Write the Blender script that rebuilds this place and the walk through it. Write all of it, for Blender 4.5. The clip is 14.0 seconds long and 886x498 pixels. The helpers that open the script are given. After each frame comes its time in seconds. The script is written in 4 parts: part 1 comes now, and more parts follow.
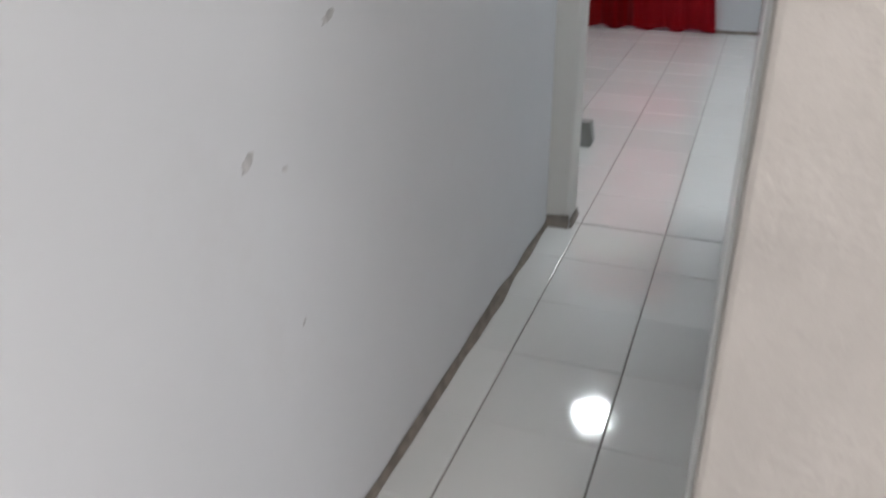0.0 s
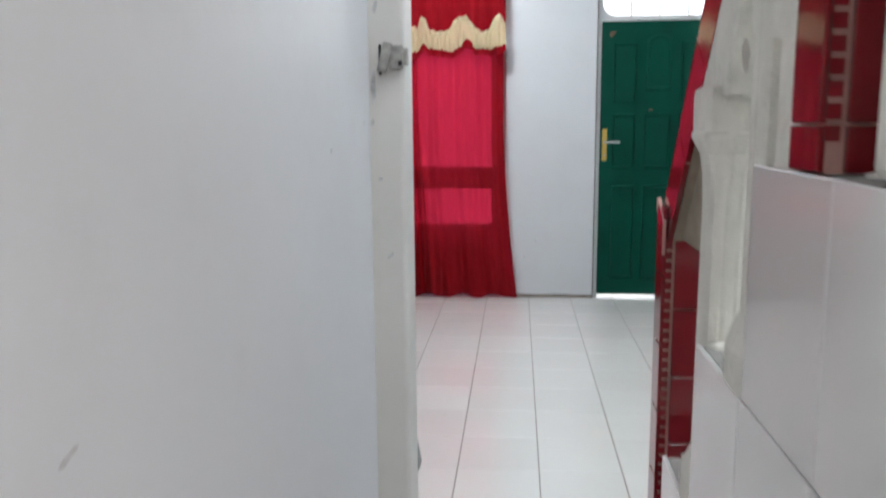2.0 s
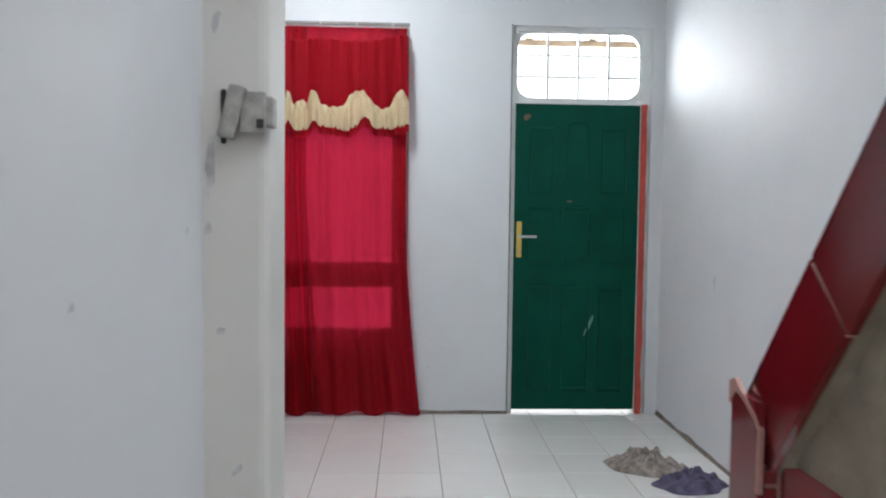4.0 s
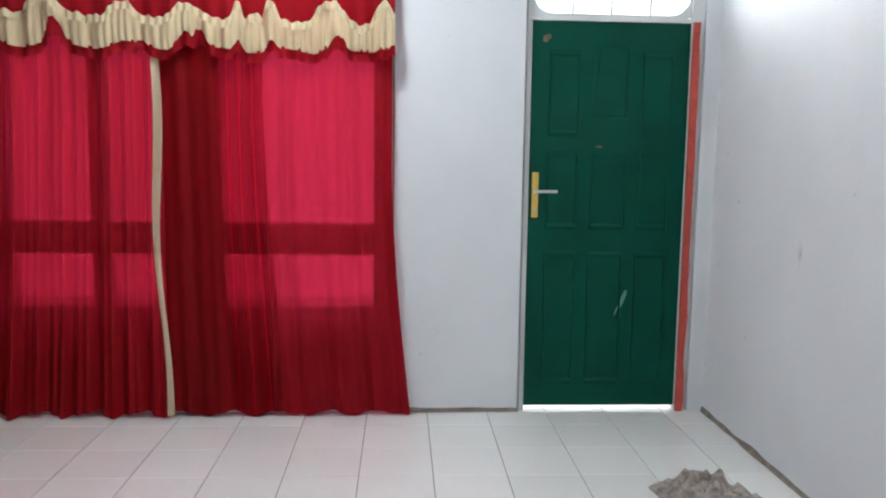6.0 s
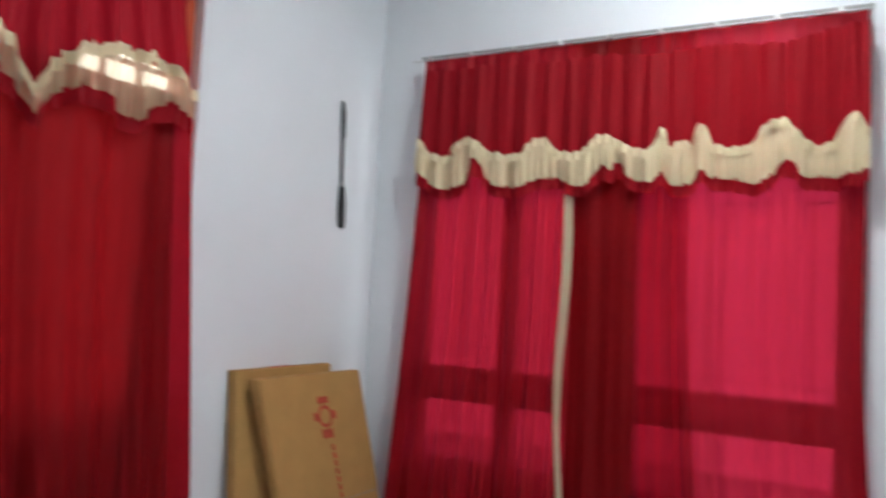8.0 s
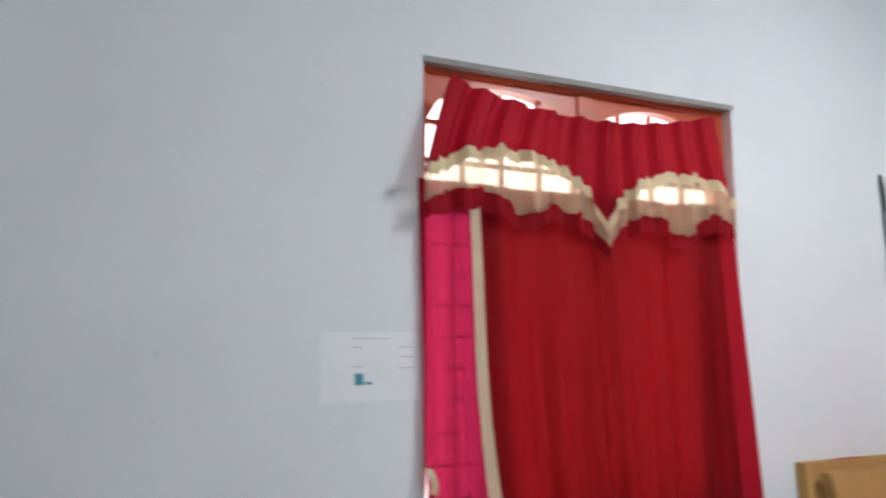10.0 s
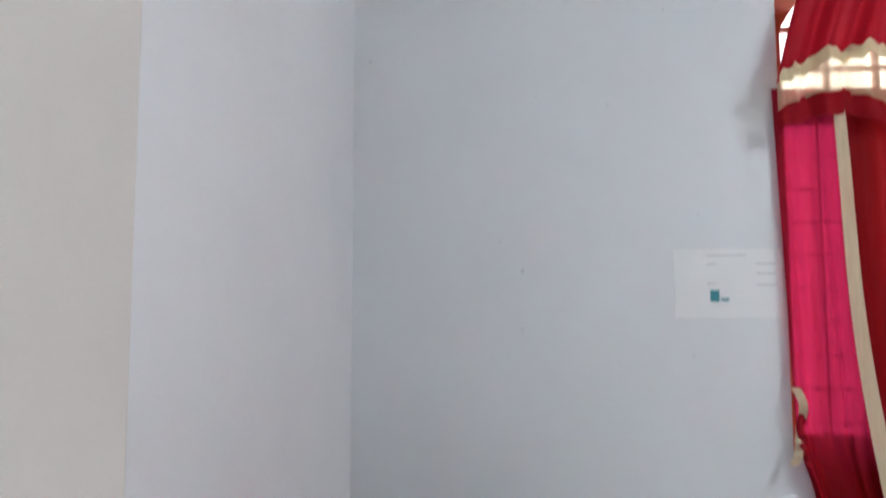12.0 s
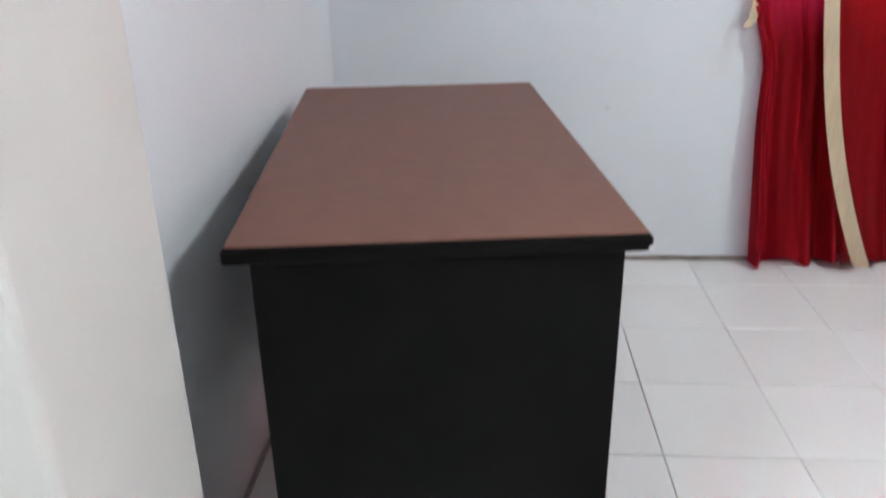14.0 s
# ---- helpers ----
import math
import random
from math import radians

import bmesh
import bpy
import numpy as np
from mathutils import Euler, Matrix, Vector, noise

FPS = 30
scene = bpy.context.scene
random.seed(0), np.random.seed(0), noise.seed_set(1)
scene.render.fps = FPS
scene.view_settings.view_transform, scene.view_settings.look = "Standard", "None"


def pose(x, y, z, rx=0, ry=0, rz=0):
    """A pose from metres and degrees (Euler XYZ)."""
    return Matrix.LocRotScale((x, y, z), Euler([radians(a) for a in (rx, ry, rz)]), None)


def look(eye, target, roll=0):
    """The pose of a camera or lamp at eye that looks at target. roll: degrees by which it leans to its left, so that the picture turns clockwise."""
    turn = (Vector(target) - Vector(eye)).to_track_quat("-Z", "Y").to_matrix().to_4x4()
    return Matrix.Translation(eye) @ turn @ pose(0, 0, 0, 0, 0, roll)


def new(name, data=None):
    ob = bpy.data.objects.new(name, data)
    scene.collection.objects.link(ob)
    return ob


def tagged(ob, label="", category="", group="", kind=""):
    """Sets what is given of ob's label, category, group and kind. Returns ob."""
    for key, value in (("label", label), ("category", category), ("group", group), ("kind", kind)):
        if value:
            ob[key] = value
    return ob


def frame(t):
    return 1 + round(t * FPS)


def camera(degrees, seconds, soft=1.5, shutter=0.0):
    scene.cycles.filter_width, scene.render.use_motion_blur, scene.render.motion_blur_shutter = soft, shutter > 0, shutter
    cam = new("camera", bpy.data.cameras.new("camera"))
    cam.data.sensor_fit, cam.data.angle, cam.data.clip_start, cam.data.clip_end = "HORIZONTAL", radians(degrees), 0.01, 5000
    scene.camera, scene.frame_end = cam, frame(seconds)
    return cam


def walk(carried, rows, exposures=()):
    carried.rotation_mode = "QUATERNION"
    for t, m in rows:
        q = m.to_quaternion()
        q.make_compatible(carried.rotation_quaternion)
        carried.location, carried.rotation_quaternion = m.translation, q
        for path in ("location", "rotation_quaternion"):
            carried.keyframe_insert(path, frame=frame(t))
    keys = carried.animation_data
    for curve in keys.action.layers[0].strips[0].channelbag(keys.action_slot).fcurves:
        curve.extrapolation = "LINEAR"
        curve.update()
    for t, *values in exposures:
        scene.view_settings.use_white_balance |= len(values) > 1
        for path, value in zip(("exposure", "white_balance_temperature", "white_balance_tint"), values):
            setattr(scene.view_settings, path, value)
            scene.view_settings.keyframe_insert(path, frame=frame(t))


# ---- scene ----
cam = camera(58.8, 14.0, soft=2.0, shutter=0.5)
PATH = [
    (0, (-0.315, 0.05, 1.226), (-0.971, 1.721, 0.343), -0.8),
    (0.5, (-0.474, 0.225, 1.254), (-0.936, 2.016, 0.493), -1.0),
    (1, (-0.556, 0.388, 1.27), (-0.876, 2.26, 0.642), -1.0),
    (1.5, (-0.559, 0.623, 1.291), (-0.811, 2.546, 0.799), -1.0),
    (2, (-0.595, 0.873, 1.301), (-0.782, 2.839, 0.981), -0.5),
    (2.5, (-0.666, 0.993, 1.34), (-0.769, 2.983, 1.174), -0.1),
    (3, (-0.634, 1.207, 1.356), (-0.679, 3.204, 1.267), 0.2),
    (3.5, (-0.643, 1.432, 1.328), (-0.619, 3.43, 1.245), 0.3),
    (4, (-0.674, 1.682, 1.332), (-0.587, 3.677, 1.223), 0.7),
    (6.5, (-0.624, 2.959, 1.304), (-0.516, 4.941, 1.06), 0.8),
    (7, (-0.583, 3.162, 1.282), (-0.755, 5.149, 1.131), 1.3),
    (7.4, (-0.584, 3.290, 1.318), (-1.106, 5.222, 1.280), 1.5),
    (8, (-0.602, 3.412, 1.308), (-1.597, 5.143, 1.422), 3.0),
    (10.5, (-0.490, 3.056, 1.434), (-2.396, 3.569, 1.757), -1.5),
    (11, (-0.448, 3.170, 1.422), (-2.399, 3.321, 1.839), -1.6),
    (11.5, (-0.431, 3.219, 1.335), (-2.388, 3.138, 1.738), -1.2),
    (12, (-0.379, 3.218, 1.237), (-2.365, 3.075, 1.430), -0.1),
    (12.5, (-0.304, 3.236, 1.243), (-2.296, 3.089, 1.133), -0.4),
    (13, (-0.266, 3.263, 1.255), (-2.223, 3.132, 0.863), -0.2),
    (13.5, (-0.242, 3.286, 1.200), (-2.154, 3.158, 0.626), -1.3),
    (14, (-0.224, 3.273, 1.159), (-2.062, 3.158, 0.380), -1.0),
]
walk(cam, [(t, look(eye, target, roll)) for t, eye, target, roll in PATH],
     exposures=[(0, -0.50), (0.5, -0.28), (1, -0.38), (1.5, -0.08), (2, 0.02), (2.5, -0.12), (3.2, -0.2), (4, -0.2), (6.5, 0.16), (7.1, 0.12), (7.5, -0.1), (8, 0.02), (10.5, 0.42), (11.5, 0.5), (12, 0.38), (12.5, 0.52), (13, 0.56), (14, 0.82)])

# ---- light ----
world = bpy.data.worlds.new("sky")
scene.world = world
world.use_nodes = True
_n = world.node_tree.nodes
_sky = _n.new("ShaderNodeTexSky")
_sky.sky_type, _sky.sun_disc = "NISHITA", False
_sky.sun_elevation, _sky.sun_rotation = radians(55), radians(200)
world.node_tree.links.new(_sky.outputs[0], _n["Background"].inputs[0])
_n["Background"].inputs[1].default_value = 0.14


def lamp_area(name, m, w, h, watts, colour=(1, 1, 1)):
    d = bpy.data.lights.new(name, "AREA")
    d.shape, d.size, d.size_y, d.energy, d.color = "RECTANGLE", w, h, watts, colour
    ob = new(name, d)
    ob.matrix_world = m
    return ob


def lamp_sun(strength, angle, m):
    d = bpy.data.lights.new("sun", "SUN")
    d.energy, d.angle, d.color = strength, radians(angle), (1, 0.96, 0.9)
    new("sun", d).matrix_world = m


lamp_sun(1.2, 12, look((0, 0, 10), (1.6, -3.2, 4)))
lamp_area("window_light", pose(-1.65, 7.35, 1.32, 90, 0, 180), 2.6, 2.7, 15, (1, 0.98, 0.96))
lamp_area("side_window_light", pose(-3.55, 4.80, 1.9, 90, 0, -90), 1.7, 2.2, 18, (1, 0.97, 0.93))
lamp_area("transom_light", pose(0.4, 7.6, 2.35, 90, 0, 180), 1.6, 1.0, 140, (0.93, 0.97, 1))
# two added fill lamps brighten the corridor from the unseen rear area
lamp_area("rear_fill_light", pose(1.12, -2.45, 1.9, 90, 0, 0), 0.95, 1.7, 98, (1, 0.935, 0.905))
lamp_area("rear_side_fill_light", pose(2.0, -0.75, 1.75, 90, 0, 90), 1.5, 1.3, 24, (1, 0.96, 0.93))
lamp_area("stairwell_light", pose(0.15, 1.35, 4.4, 0, 0, 0), 0.6, 0.7, 105, (0.92, 0.97, 1))


# ---- materials ----
def mat(name, colour, rough=0.5, metal=0.0, var=0.06, scale=6.0, bump=0.0, bscale=60.0, stain=0.0, stain_col=(0.3, 0.28, 0.26),
        stain_scale=2.2, coat=0.0, random_tint=0.0, spec=0.5):
    m = bpy.data.materials.new(name)
    m.use_nodes = True
    nt = m.node_tree
    N, L = nt.nodes, nt.links
    b = N["Principled BSDF"]
    b.inputs["Roughness"].default_value, b.inputs["Metallic"].default_value = rough, metal
    b.inputs["Coat Weight"].default_value = coat
    b.inputs["Specular IOR Level"].default_value = spec
    tc = N.new("ShaderNodeNewGeometry")
    n1 = N.new("ShaderNodeTexNoise")
    n1.inputs["Scale"].default_value, n1.inputs["Detail"].default_value = scale, 6
    L.new(tc.outputs["Position"], n1.inputs["Vector"])
    ramp = N.new("ShaderNodeValToRGB")
    e = ramp.color_ramp.elements
    e[0].position, e[1].position = 0.3, 0.7
    e[0].color = (*[max(0, c * (1 - var)) for c in colour], 1)
    e[1].color = (*[min(1, c * (1 + var)) for c in colour], 1)
    L.new(n1.outputs["Fac"], ramp.inputs["Fac"])
    out = ramp.outputs["Color"]
    if stain > 0:
        n2 = N.new("ShaderNodeTexNoise")
        n2.inputs["Scale"].default_value, n2.inputs["Detail"].default_value, n2.inputs["Roughness"].default_value = stain_scale, 8, 0.65
        L.new(tc.outputs["Position"], n2.inputs["Vector"])
        r2 = N.new("ShaderNodeValToRGB")
        r2.color_ramp.elements[0].position, r2.color_ramp.elements[1].position = 0.56, 0.78
        L.new(n2.outputs["Fac"], r2.inputs["Fac"])
        mul = N.new("ShaderNodeMath")
        mul.operation = "MULTIPLY"
        mul.inputs[1].default_value = stain
        L.new(r2.outputs["Color"], mul.inputs[0])
        mx = N.new("ShaderNodeMix")
        mx.data_type = "RGBA"
        L.new(mul.outputs[0], mx.inputs["Factor"])
        L.new(out, mx.inputs["A"])
        mx.inputs["B"].default_value = (*stain_col, 1)
        out = mx.outputs["Result"]
    if random_tint > 0:
        oi = N.new("ShaderNodeObjectInfo")
        mr = N.new("ShaderNodeMapRange")
        mr.inputs["To Min"].default_value, mr.inputs["To Max"].default_value = 1 - random_tint, 1 + random_tint
        L.new(oi.outputs["Random"], mr.inputs["Value"])
        vm = N.new("ShaderNodeVectorMath")
        vm.operation = "SCALE"
        L.new(out, vm.inputs[0])
        L.new(mr.outputs[0], vm.inputs["Scale"])
        out = vm.outputs[0]
    L.new(out, b.inputs["Base Color"])
    if bump > 0:
        n3 = N.new("ShaderNodeTexNoise")
        n3.inputs["Scale"].default_value, n3.inputs["Detail"].default_value = bscale, 5
        L.new(tc.outputs["Position"], n3.inputs["Vector"])
        bp = N.new("ShaderNodeBump")
        bp.inputs["Strength"].default_value, bp.inputs["Distance"].default_value = bump, 0.01
        L.new(n3.outputs["Fac"], bp.inputs["Height"])
        L.new(bp.outputs[0], b.inputs["Normal"])
    return m


def cloth(name, colour, through_colour, amount, clear=0.0, rough=0.45):
    """Thin woven cloth that lets light through; clear: share of straight see-through between the threads."""
    m = bpy.data.materials.new(name)
    m.use_nodes = True
    nt = m.node_tree
    N, L = nt.nodes, nt.links
    b = N["Principled BSDF"]
    b.inputs["Roughness"].default_value = rough
    b.inputs["Specular IOR Level"].default_value = 0.08
    g = N.new("ShaderNodeNewGeometry")
    sep = N.new("ShaderNodeMapping")
    sep.inputs["Scale"].default_value = (90, 90, 9)
    L.new(g.outputs["Position"], sep.inputs["Vector"])
    n1 = N.new("ShaderNodeTexNoise")
    n1.inputs["Scale"].default_value, n1.inputs["Detail"].default_value = 1.0, 4
    L.new(sep.outputs[0], n1.inputs["Vector"])
    ramp = N.new("ShaderNodeValToRGB")
    ramp.color_ramp.elements[0].color = (*[c * 0.8 for c in colour], 1)
    ramp.color_ramp.elements[1].color = (*[min(1, c * 1.2) for c in colour], 1)
    L.new(n1.outputs["Fac"], ramp.inputs["Fac"])
    L.new(ramp.outputs["Color"], b.inputs["Base Color"])
    t = N.new("ShaderNodeBsdfTranslucent")
    t.inputs["Color"].default_value = (*through_colour, 1)
    mx = N.new("ShaderNodeMixShader")
    mx.inputs[0].default_value = amount
    L.new(b.outputs[0], mx.inputs[1])
    L.new(t.outputs[0], mx.inputs[2])
    out = mx.outputs[0]
    if clear > 0:
        tr = N.new("ShaderNodeBsdfTransparent")
        tr.inputs["Color"].default_value = (*through_colour, 1)
        m2 = N.new("ShaderNodeMixShader")
        st = N.new("ShaderNodeMapping")
        st.inputs["Scale"].default_value = (16, 16, 0.5)
        L.new(g.outputs["Position"], st.inputs["Vector"])
        ns = N.new("ShaderNodeTexNoise")
        ns.inputs["Scale"].default_value, ns.inputs["Detail"].default_value = 1.0, 5
        L.new(st.outputs[0], ns.inputs["Vector"])
        mr = N.new("ShaderNodeMapRange")
        mr.inputs["From Min"].default_value, mr.inputs["From Max"].default_value = 0.33, 0.62
        mr.inputs["To Min"].default_value, mr.inputs["To Max"].default_value = clear * 0.6, clear * 1.15
        L.new(ns.outputs["Fac"], mr.inputs["Value"])
        L.new(mr.outputs[0], m2.inputs[0])
        L.new(out, m2.inputs[1])
        L.new(tr.outputs[0], m2.inputs[2])
        out = m2.outputs[0]
    L.new(out, N["Material Output"].inputs["Surface"])
    return m


def glow(name, colour, strength):
    m = bpy.data.materials.new(name)
    m.use_nodes = True
    b = m.node_tree.nodes["Principled BSDF"]
    b.inputs["Base Color"].default_value = (*colour, 1)
    b.inputs["Emission Color"].default_value = (*colour, 1)
    b.inputs["Emission Strength"].default_value = strength
    return m


def glass_mat(name):
    m = bpy.data.materials.new(name)
    m.use_nodes = True
    b = m.node_tree.nodes["Principled BSDF"]
    b.inputs["Transmission Weight"].default_value, b.inputs["Roughness"].default_value, b.inputs["IOR"].default_value = 1, 0.02, 1.1
    return m


M_WALL = mat("wall_paint", (0.69, 0.715, 0.74), 0.55, var=0.025, scale=3, bump=0.12, bscale=25, stain=0.10, stain_col=(0.5, 0.5, 0.5), stain_scale=3, spec=0.12)
M_WALL_OLD = mat("worn_wall_paint", (0.66, 0.67, 0.69), 0.5, var=0.03, scale=2, bump=0.25, bscale=9, stain=0.16, stain_col=(0.45, 0.42, 0.4), stain_scale=4, spec=0.1)
M_PILLAR = mat("warm_white_plaster", (0.61, 0.595, 0.565), 0.6, var=0.03, scale=4, bump=0.3, bscale=14, stain=0.12, stain_col=(0.45, 0.42, 0.38))
M_PLASTER = mat("beige_plaster", (0.43, 0.40, 0.37), 0.8, var=0.07, scale=7, bump=0.4, bscale=40, stain=0.25, stain_col=(0.42, 0.38, 0.34))
M_CREAM = mat("rough_cream_plaster", (0.70, 0.68, 0.62), 0.85, var=0.08, scale=16, bump=0.5, bscale=40, stain=0.5, stain_col=(0.24, 0.22, 0.20), stain_scale=6)
M_BARE = mat("bare_mortar", (0.33, 0.28, 0.215), 0.9, var=0.15, scale=20, bump=0.8, bscale=70, stain=0.3, stain_col=(0.2, 0.18, 0.15), stain_scale=9)
M_STAIN = mat("stained_mortar", (0.50, 0.465, 0.415), 0.9, var=0.15, scale=26, bump=0.4, bscale=60, stain=0.6, stain_col=(0.55, 0.52, 0.47), stain_scale=22)
M_CEMENT = mat("grey_cement", (0.30, 0.29, 0.27), 0.9, var=0.15, scale=18, bump=0.6, bscale=60)
M_TILE = mat("white_ceramic", (0.72, 0.72, 0.70), 0.07, var=0.02, scale=2.5, bump=0.02, bscale=8, stain=0.08, stain_col=(0.5, 0.47, 0.42), stain_scale=5, random_tint=0.03, coat=0.3)
M_WTILE = mat("white_wall_tile", (0.70, 0.70, 0.69), 0.12, var=0.02, scale=3, bump=0.03, bscale=12, random_tint=0.03, coat=0.2)
M_GROUT = mat("grout", (0.30, 0.28, 0.26), 0.9, var=0.25, scale=14)
M_RED = mat("red_ceramic", (0.17, 0.008, 0.013), 0.12, var=0.08, scale=8, bump=0.02, bscale=30, random_tint=0.1, coat=0.3)
M_PINK = mat("pale_grout", (0.46, 0.27, 0.235), 0.8, var=0.1, scale=30)
M_GREEN = mat("green_gloss_paint", (0.0006, 0.062, 0.040), 0.42, spec=0.12, var=0.12, scale=5, bump=0.06, bscale=40, stain=0.12, stain_col=(0.01, 0.09, 0.07), stain_scale=7)
M_SCUFF = mat("scuffed_paint", (0.10, 0.24, 0.19), 0.6, var=0.2, scale=40)
M_OLDPAINT = mat("old_brown_paint", (0.16, 0.10, 0.06), 0.7, var=0.3, scale=50)
M_PRIMER = mat("red_primer", (0.50, 0.07, 0.05), 0.6, var=0.15, scale=25, bump=0.2, bscale=50)
M_ORANGE = mat("orange_red_frame_paint", (0.50, 0.085, 0.03), 0.35, var=0.08, scale=12)
M_FRAME = mat("white_frame_paint", (0.66, 0.69, 0.69), 0.4, var=0.04, scale=9, bump=0.06)
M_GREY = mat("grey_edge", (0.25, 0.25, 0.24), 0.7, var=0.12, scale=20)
M_BRASS = mat("brass", (0.75, 0.52, 0.14), 0.3, metal=0.85, var=0.08, scale=30)
M_STEEL = mat("steel", (0.55, 0.55, 0.54), 0.35, metal=0.9, var=0.1, scale=30)
M_BLACK = mat("black_laminate", (0.0045, 0.004, 0.004), 0.55, spec=0.06, var=0.3, scale=10, bump=0.05, bscale=90)
M_BROWN = mat("brown_desk_laminate", (0.165, 0.075, 0.055), 0.5, spec=0.3, var=0.07, scale=30, bump=0.04, bscale=180, stain=0.12, stain_col=(0.20, 0.10, 0.07), stain_scale=6)
M_CARD = mat("cardboard", (0.42, 0.235, 0.075), 0.8, var=0.06, scale=12, bump=0.1, bscale=60)
M_INK = mat("red_ink", (0.42, 0.06, 0.03), 0.8, var=0.3, scale=50)
M_PAPER = mat("white_paper", (0.755, 0.77, 0.785), 0.7, var=0.02, scale=8)
M_TEAL = mat("teal_print", (0.05, 0.25, 0.30), 0.7)
M_PRINT = mat("faint_print", (0.50, 0.52, 0.54), 0.7)
M_DUST = mat("dusty_grey_metal", (0.33, 0.32, 0.30), 0.6, metal=0.2, var=0.25, scale=60, bump=0.2, bscale=90)
M_DARK = mat("dark_tarnished_steel", (0.05, 0.05, 0.055), 0.5, metal=0.5, var=0.3, scale=40)
M_RUBBER = mat("black_plastic", (0.012, 0.012, 0.013), 0.5)
M_CURTAIN = cloth("red_sheer_curtain", (0.29, 0.0075, 0.012), (0.62, 0.026, 0.085), 0.08, 0.20)
M_CURTAIN3 = cloth("red_double_sheer_curtain", (0.29, 0.007, 0.011), (0.60, 0.020, 0.065), 0.10, 0.145)
M_CURTAIN2 = cloth("red_lined_curtain", (0.19, 0.0045, 0.0065), (0.46, 0.009, 0.014), 0.15, 0.011)
M_FOLD = cloth("thin_red_second_layer", (0.28, 0.007, 0.011), (0.85, 0.45, 0.5), 0.10, 0.55)
M_PINKSHEER = cloth("bright_sheer_curtain", (0.22, 0.003, 0.005), (0.74, 0.032, 0.14), 0.12, 0.115)
M_VAL = cloth("red_satin", (0.27, 0.006, 0.012), (0.45, 0.01, 0.03), 0.18, 0.0, 0.55)
M_BAND = cloth("cream_satin", (0.62, 0.52, 0.33), (0.75, 0.6, 0.38), 0.12, 0.0, 0.35)
M_BAND2 = cloth("cream_sheer_satin", (0.62, 0.52, 0.33), (0.97, 0.87, 0.68), 0.35, 0.46, 0.35)
M_EDGE = cloth("cream_edging", (0.58, 0.48, 0.33), (0.6, 0.5, 0.35), 0.15, 0.0, 0.6)
M_RAGA = mat("patterned_cloth_pale", (0.25, 0.215, 0.19), 0.9, var=0.5, scale=28, stain=1.0, stain_col=(0.02, 0.02, 0.02), stain_scale=26)
M_RAGB = mat("patterned_cloth_violet", (0.08, 0.07, 0.12), 0.9, var=0.5, scale=25, stain=0.85, stain_col=(0.02, 0.02, 0.03), stain_scale=20)
M_GROUND = mat("pale_concrete", (0.45, 0.43, 0.40), 0.9, var=0.15, scale=2, bump=0.3)
M_WOOD = mat("weathered_timber", (0.20, 0.14, 0.09), 0.8, var=0.25, scale=9, bump=0.3, bscale=50)
M_FOOT_LINE = mat("skirting_line", (0.22, 0.19, 0.165), 0.95, var=0.3, scale=20, bump=0.5, bscale=40)
M_RUB = mat("faint_wall_scuff", (0.47, 0.465, 0.47), 0.8, var=0.3, scale=50)
M_MARK = mat("wall_scuff", (0.36, 0.355, 0.36), 0.8, var=0.4, scale=60)
_nt = M_MARK.node_tree
_nz = _nt.nodes.new("ShaderNodeTexNoise")
_nz.inputs["Scale"].default_value, _nz.inputs["Detail"].default_value = 70, 5
_rp = _nt.nodes.new("ShaderNodeValToRGB")
_rp.color_ramp.elements[0].position, _rp.color_ramp.elements[1].position = 0.38, 0.72
_rp.color_ramp.elements[1].color = (0.26, 0.26, 0.26, 1)
_ge = _nt.nodes.new("ShaderNodeNewGeometry")
_nt.links.new(_ge.outputs["Position"], _nz.inputs["Vector"])
_nt.links.new(_nz.outputs["Fac"], _rp.inputs["Fac"])
_nt.links.new(_rp.outputs["Color"], _nt.nodes["Principled BSDF"].inputs["Alpha"])
M_LAMP = mat("grey_lamp_housing", (0.55, 0.57, 0.57), 0.4)
M_BULB = glow("lamp_diffuser", (0.90, 0.96, 1.0), 160)
M_BACK = glow("bright_overcast_sky", (1.0, 0.99, 0.97), 1.15)
M_GLASS = glass_mat("window_glass")


# ---- mesh helpers ----
def box(bm, x0, x1, y0, y1, z0, z1):
    v = [bm.verts.new((x, y, z)) for x in (x0, x1) for y in (y0, y1) for z in (z0, z1)]
    for f in ((0, 1, 3, 2), (4, 6, 7, 5), (0, 4, 5, 1), (2, 3, 7, 6), (0, 2, 6, 4), (1, 5, 7, 3)):
        bm.faces.new([v[i] for i in f])
    return v


def boxes(*bs, bevel=0.0, seg=2):
    bm = bmesh.new()
    for b in bs:
        box(bm, *b)
    if bevel:
        bmesh.ops.bevel(bm, geom=bm.edges[:], offset=bevel, segments=seg, affect="EDGES", profile=0.5)
    return bm


def to_mesh(name, bm, material, smooth=False):
    bmesh.ops.recalc_face_normals(bm, faces=bm.faces[:])
    me = bpy.data.meshes.new(name)
    bm.to_mesh(me)
    bm.free()
    if smooth:
        me.polygons.foreach_set("use_smooth", [True] * len(me.polygons))
    me.materials.append(material)
    return me


def part(name, bm, material, parent=None, label="", smooth=False):
    ob = new(name, to_mesh(name, bm, material, smooth))
    ob.parent = parent
    return tagged(ob, label)


def thing(name, label, category, group="", kind=""):
    return tagged(new(name), label, category, group, kind)


def structure(name, bm, material, label, category="wall", smooth=False):
    return tagged(part(name, bm, material, None, "", smooth), label, category, "", "structure")


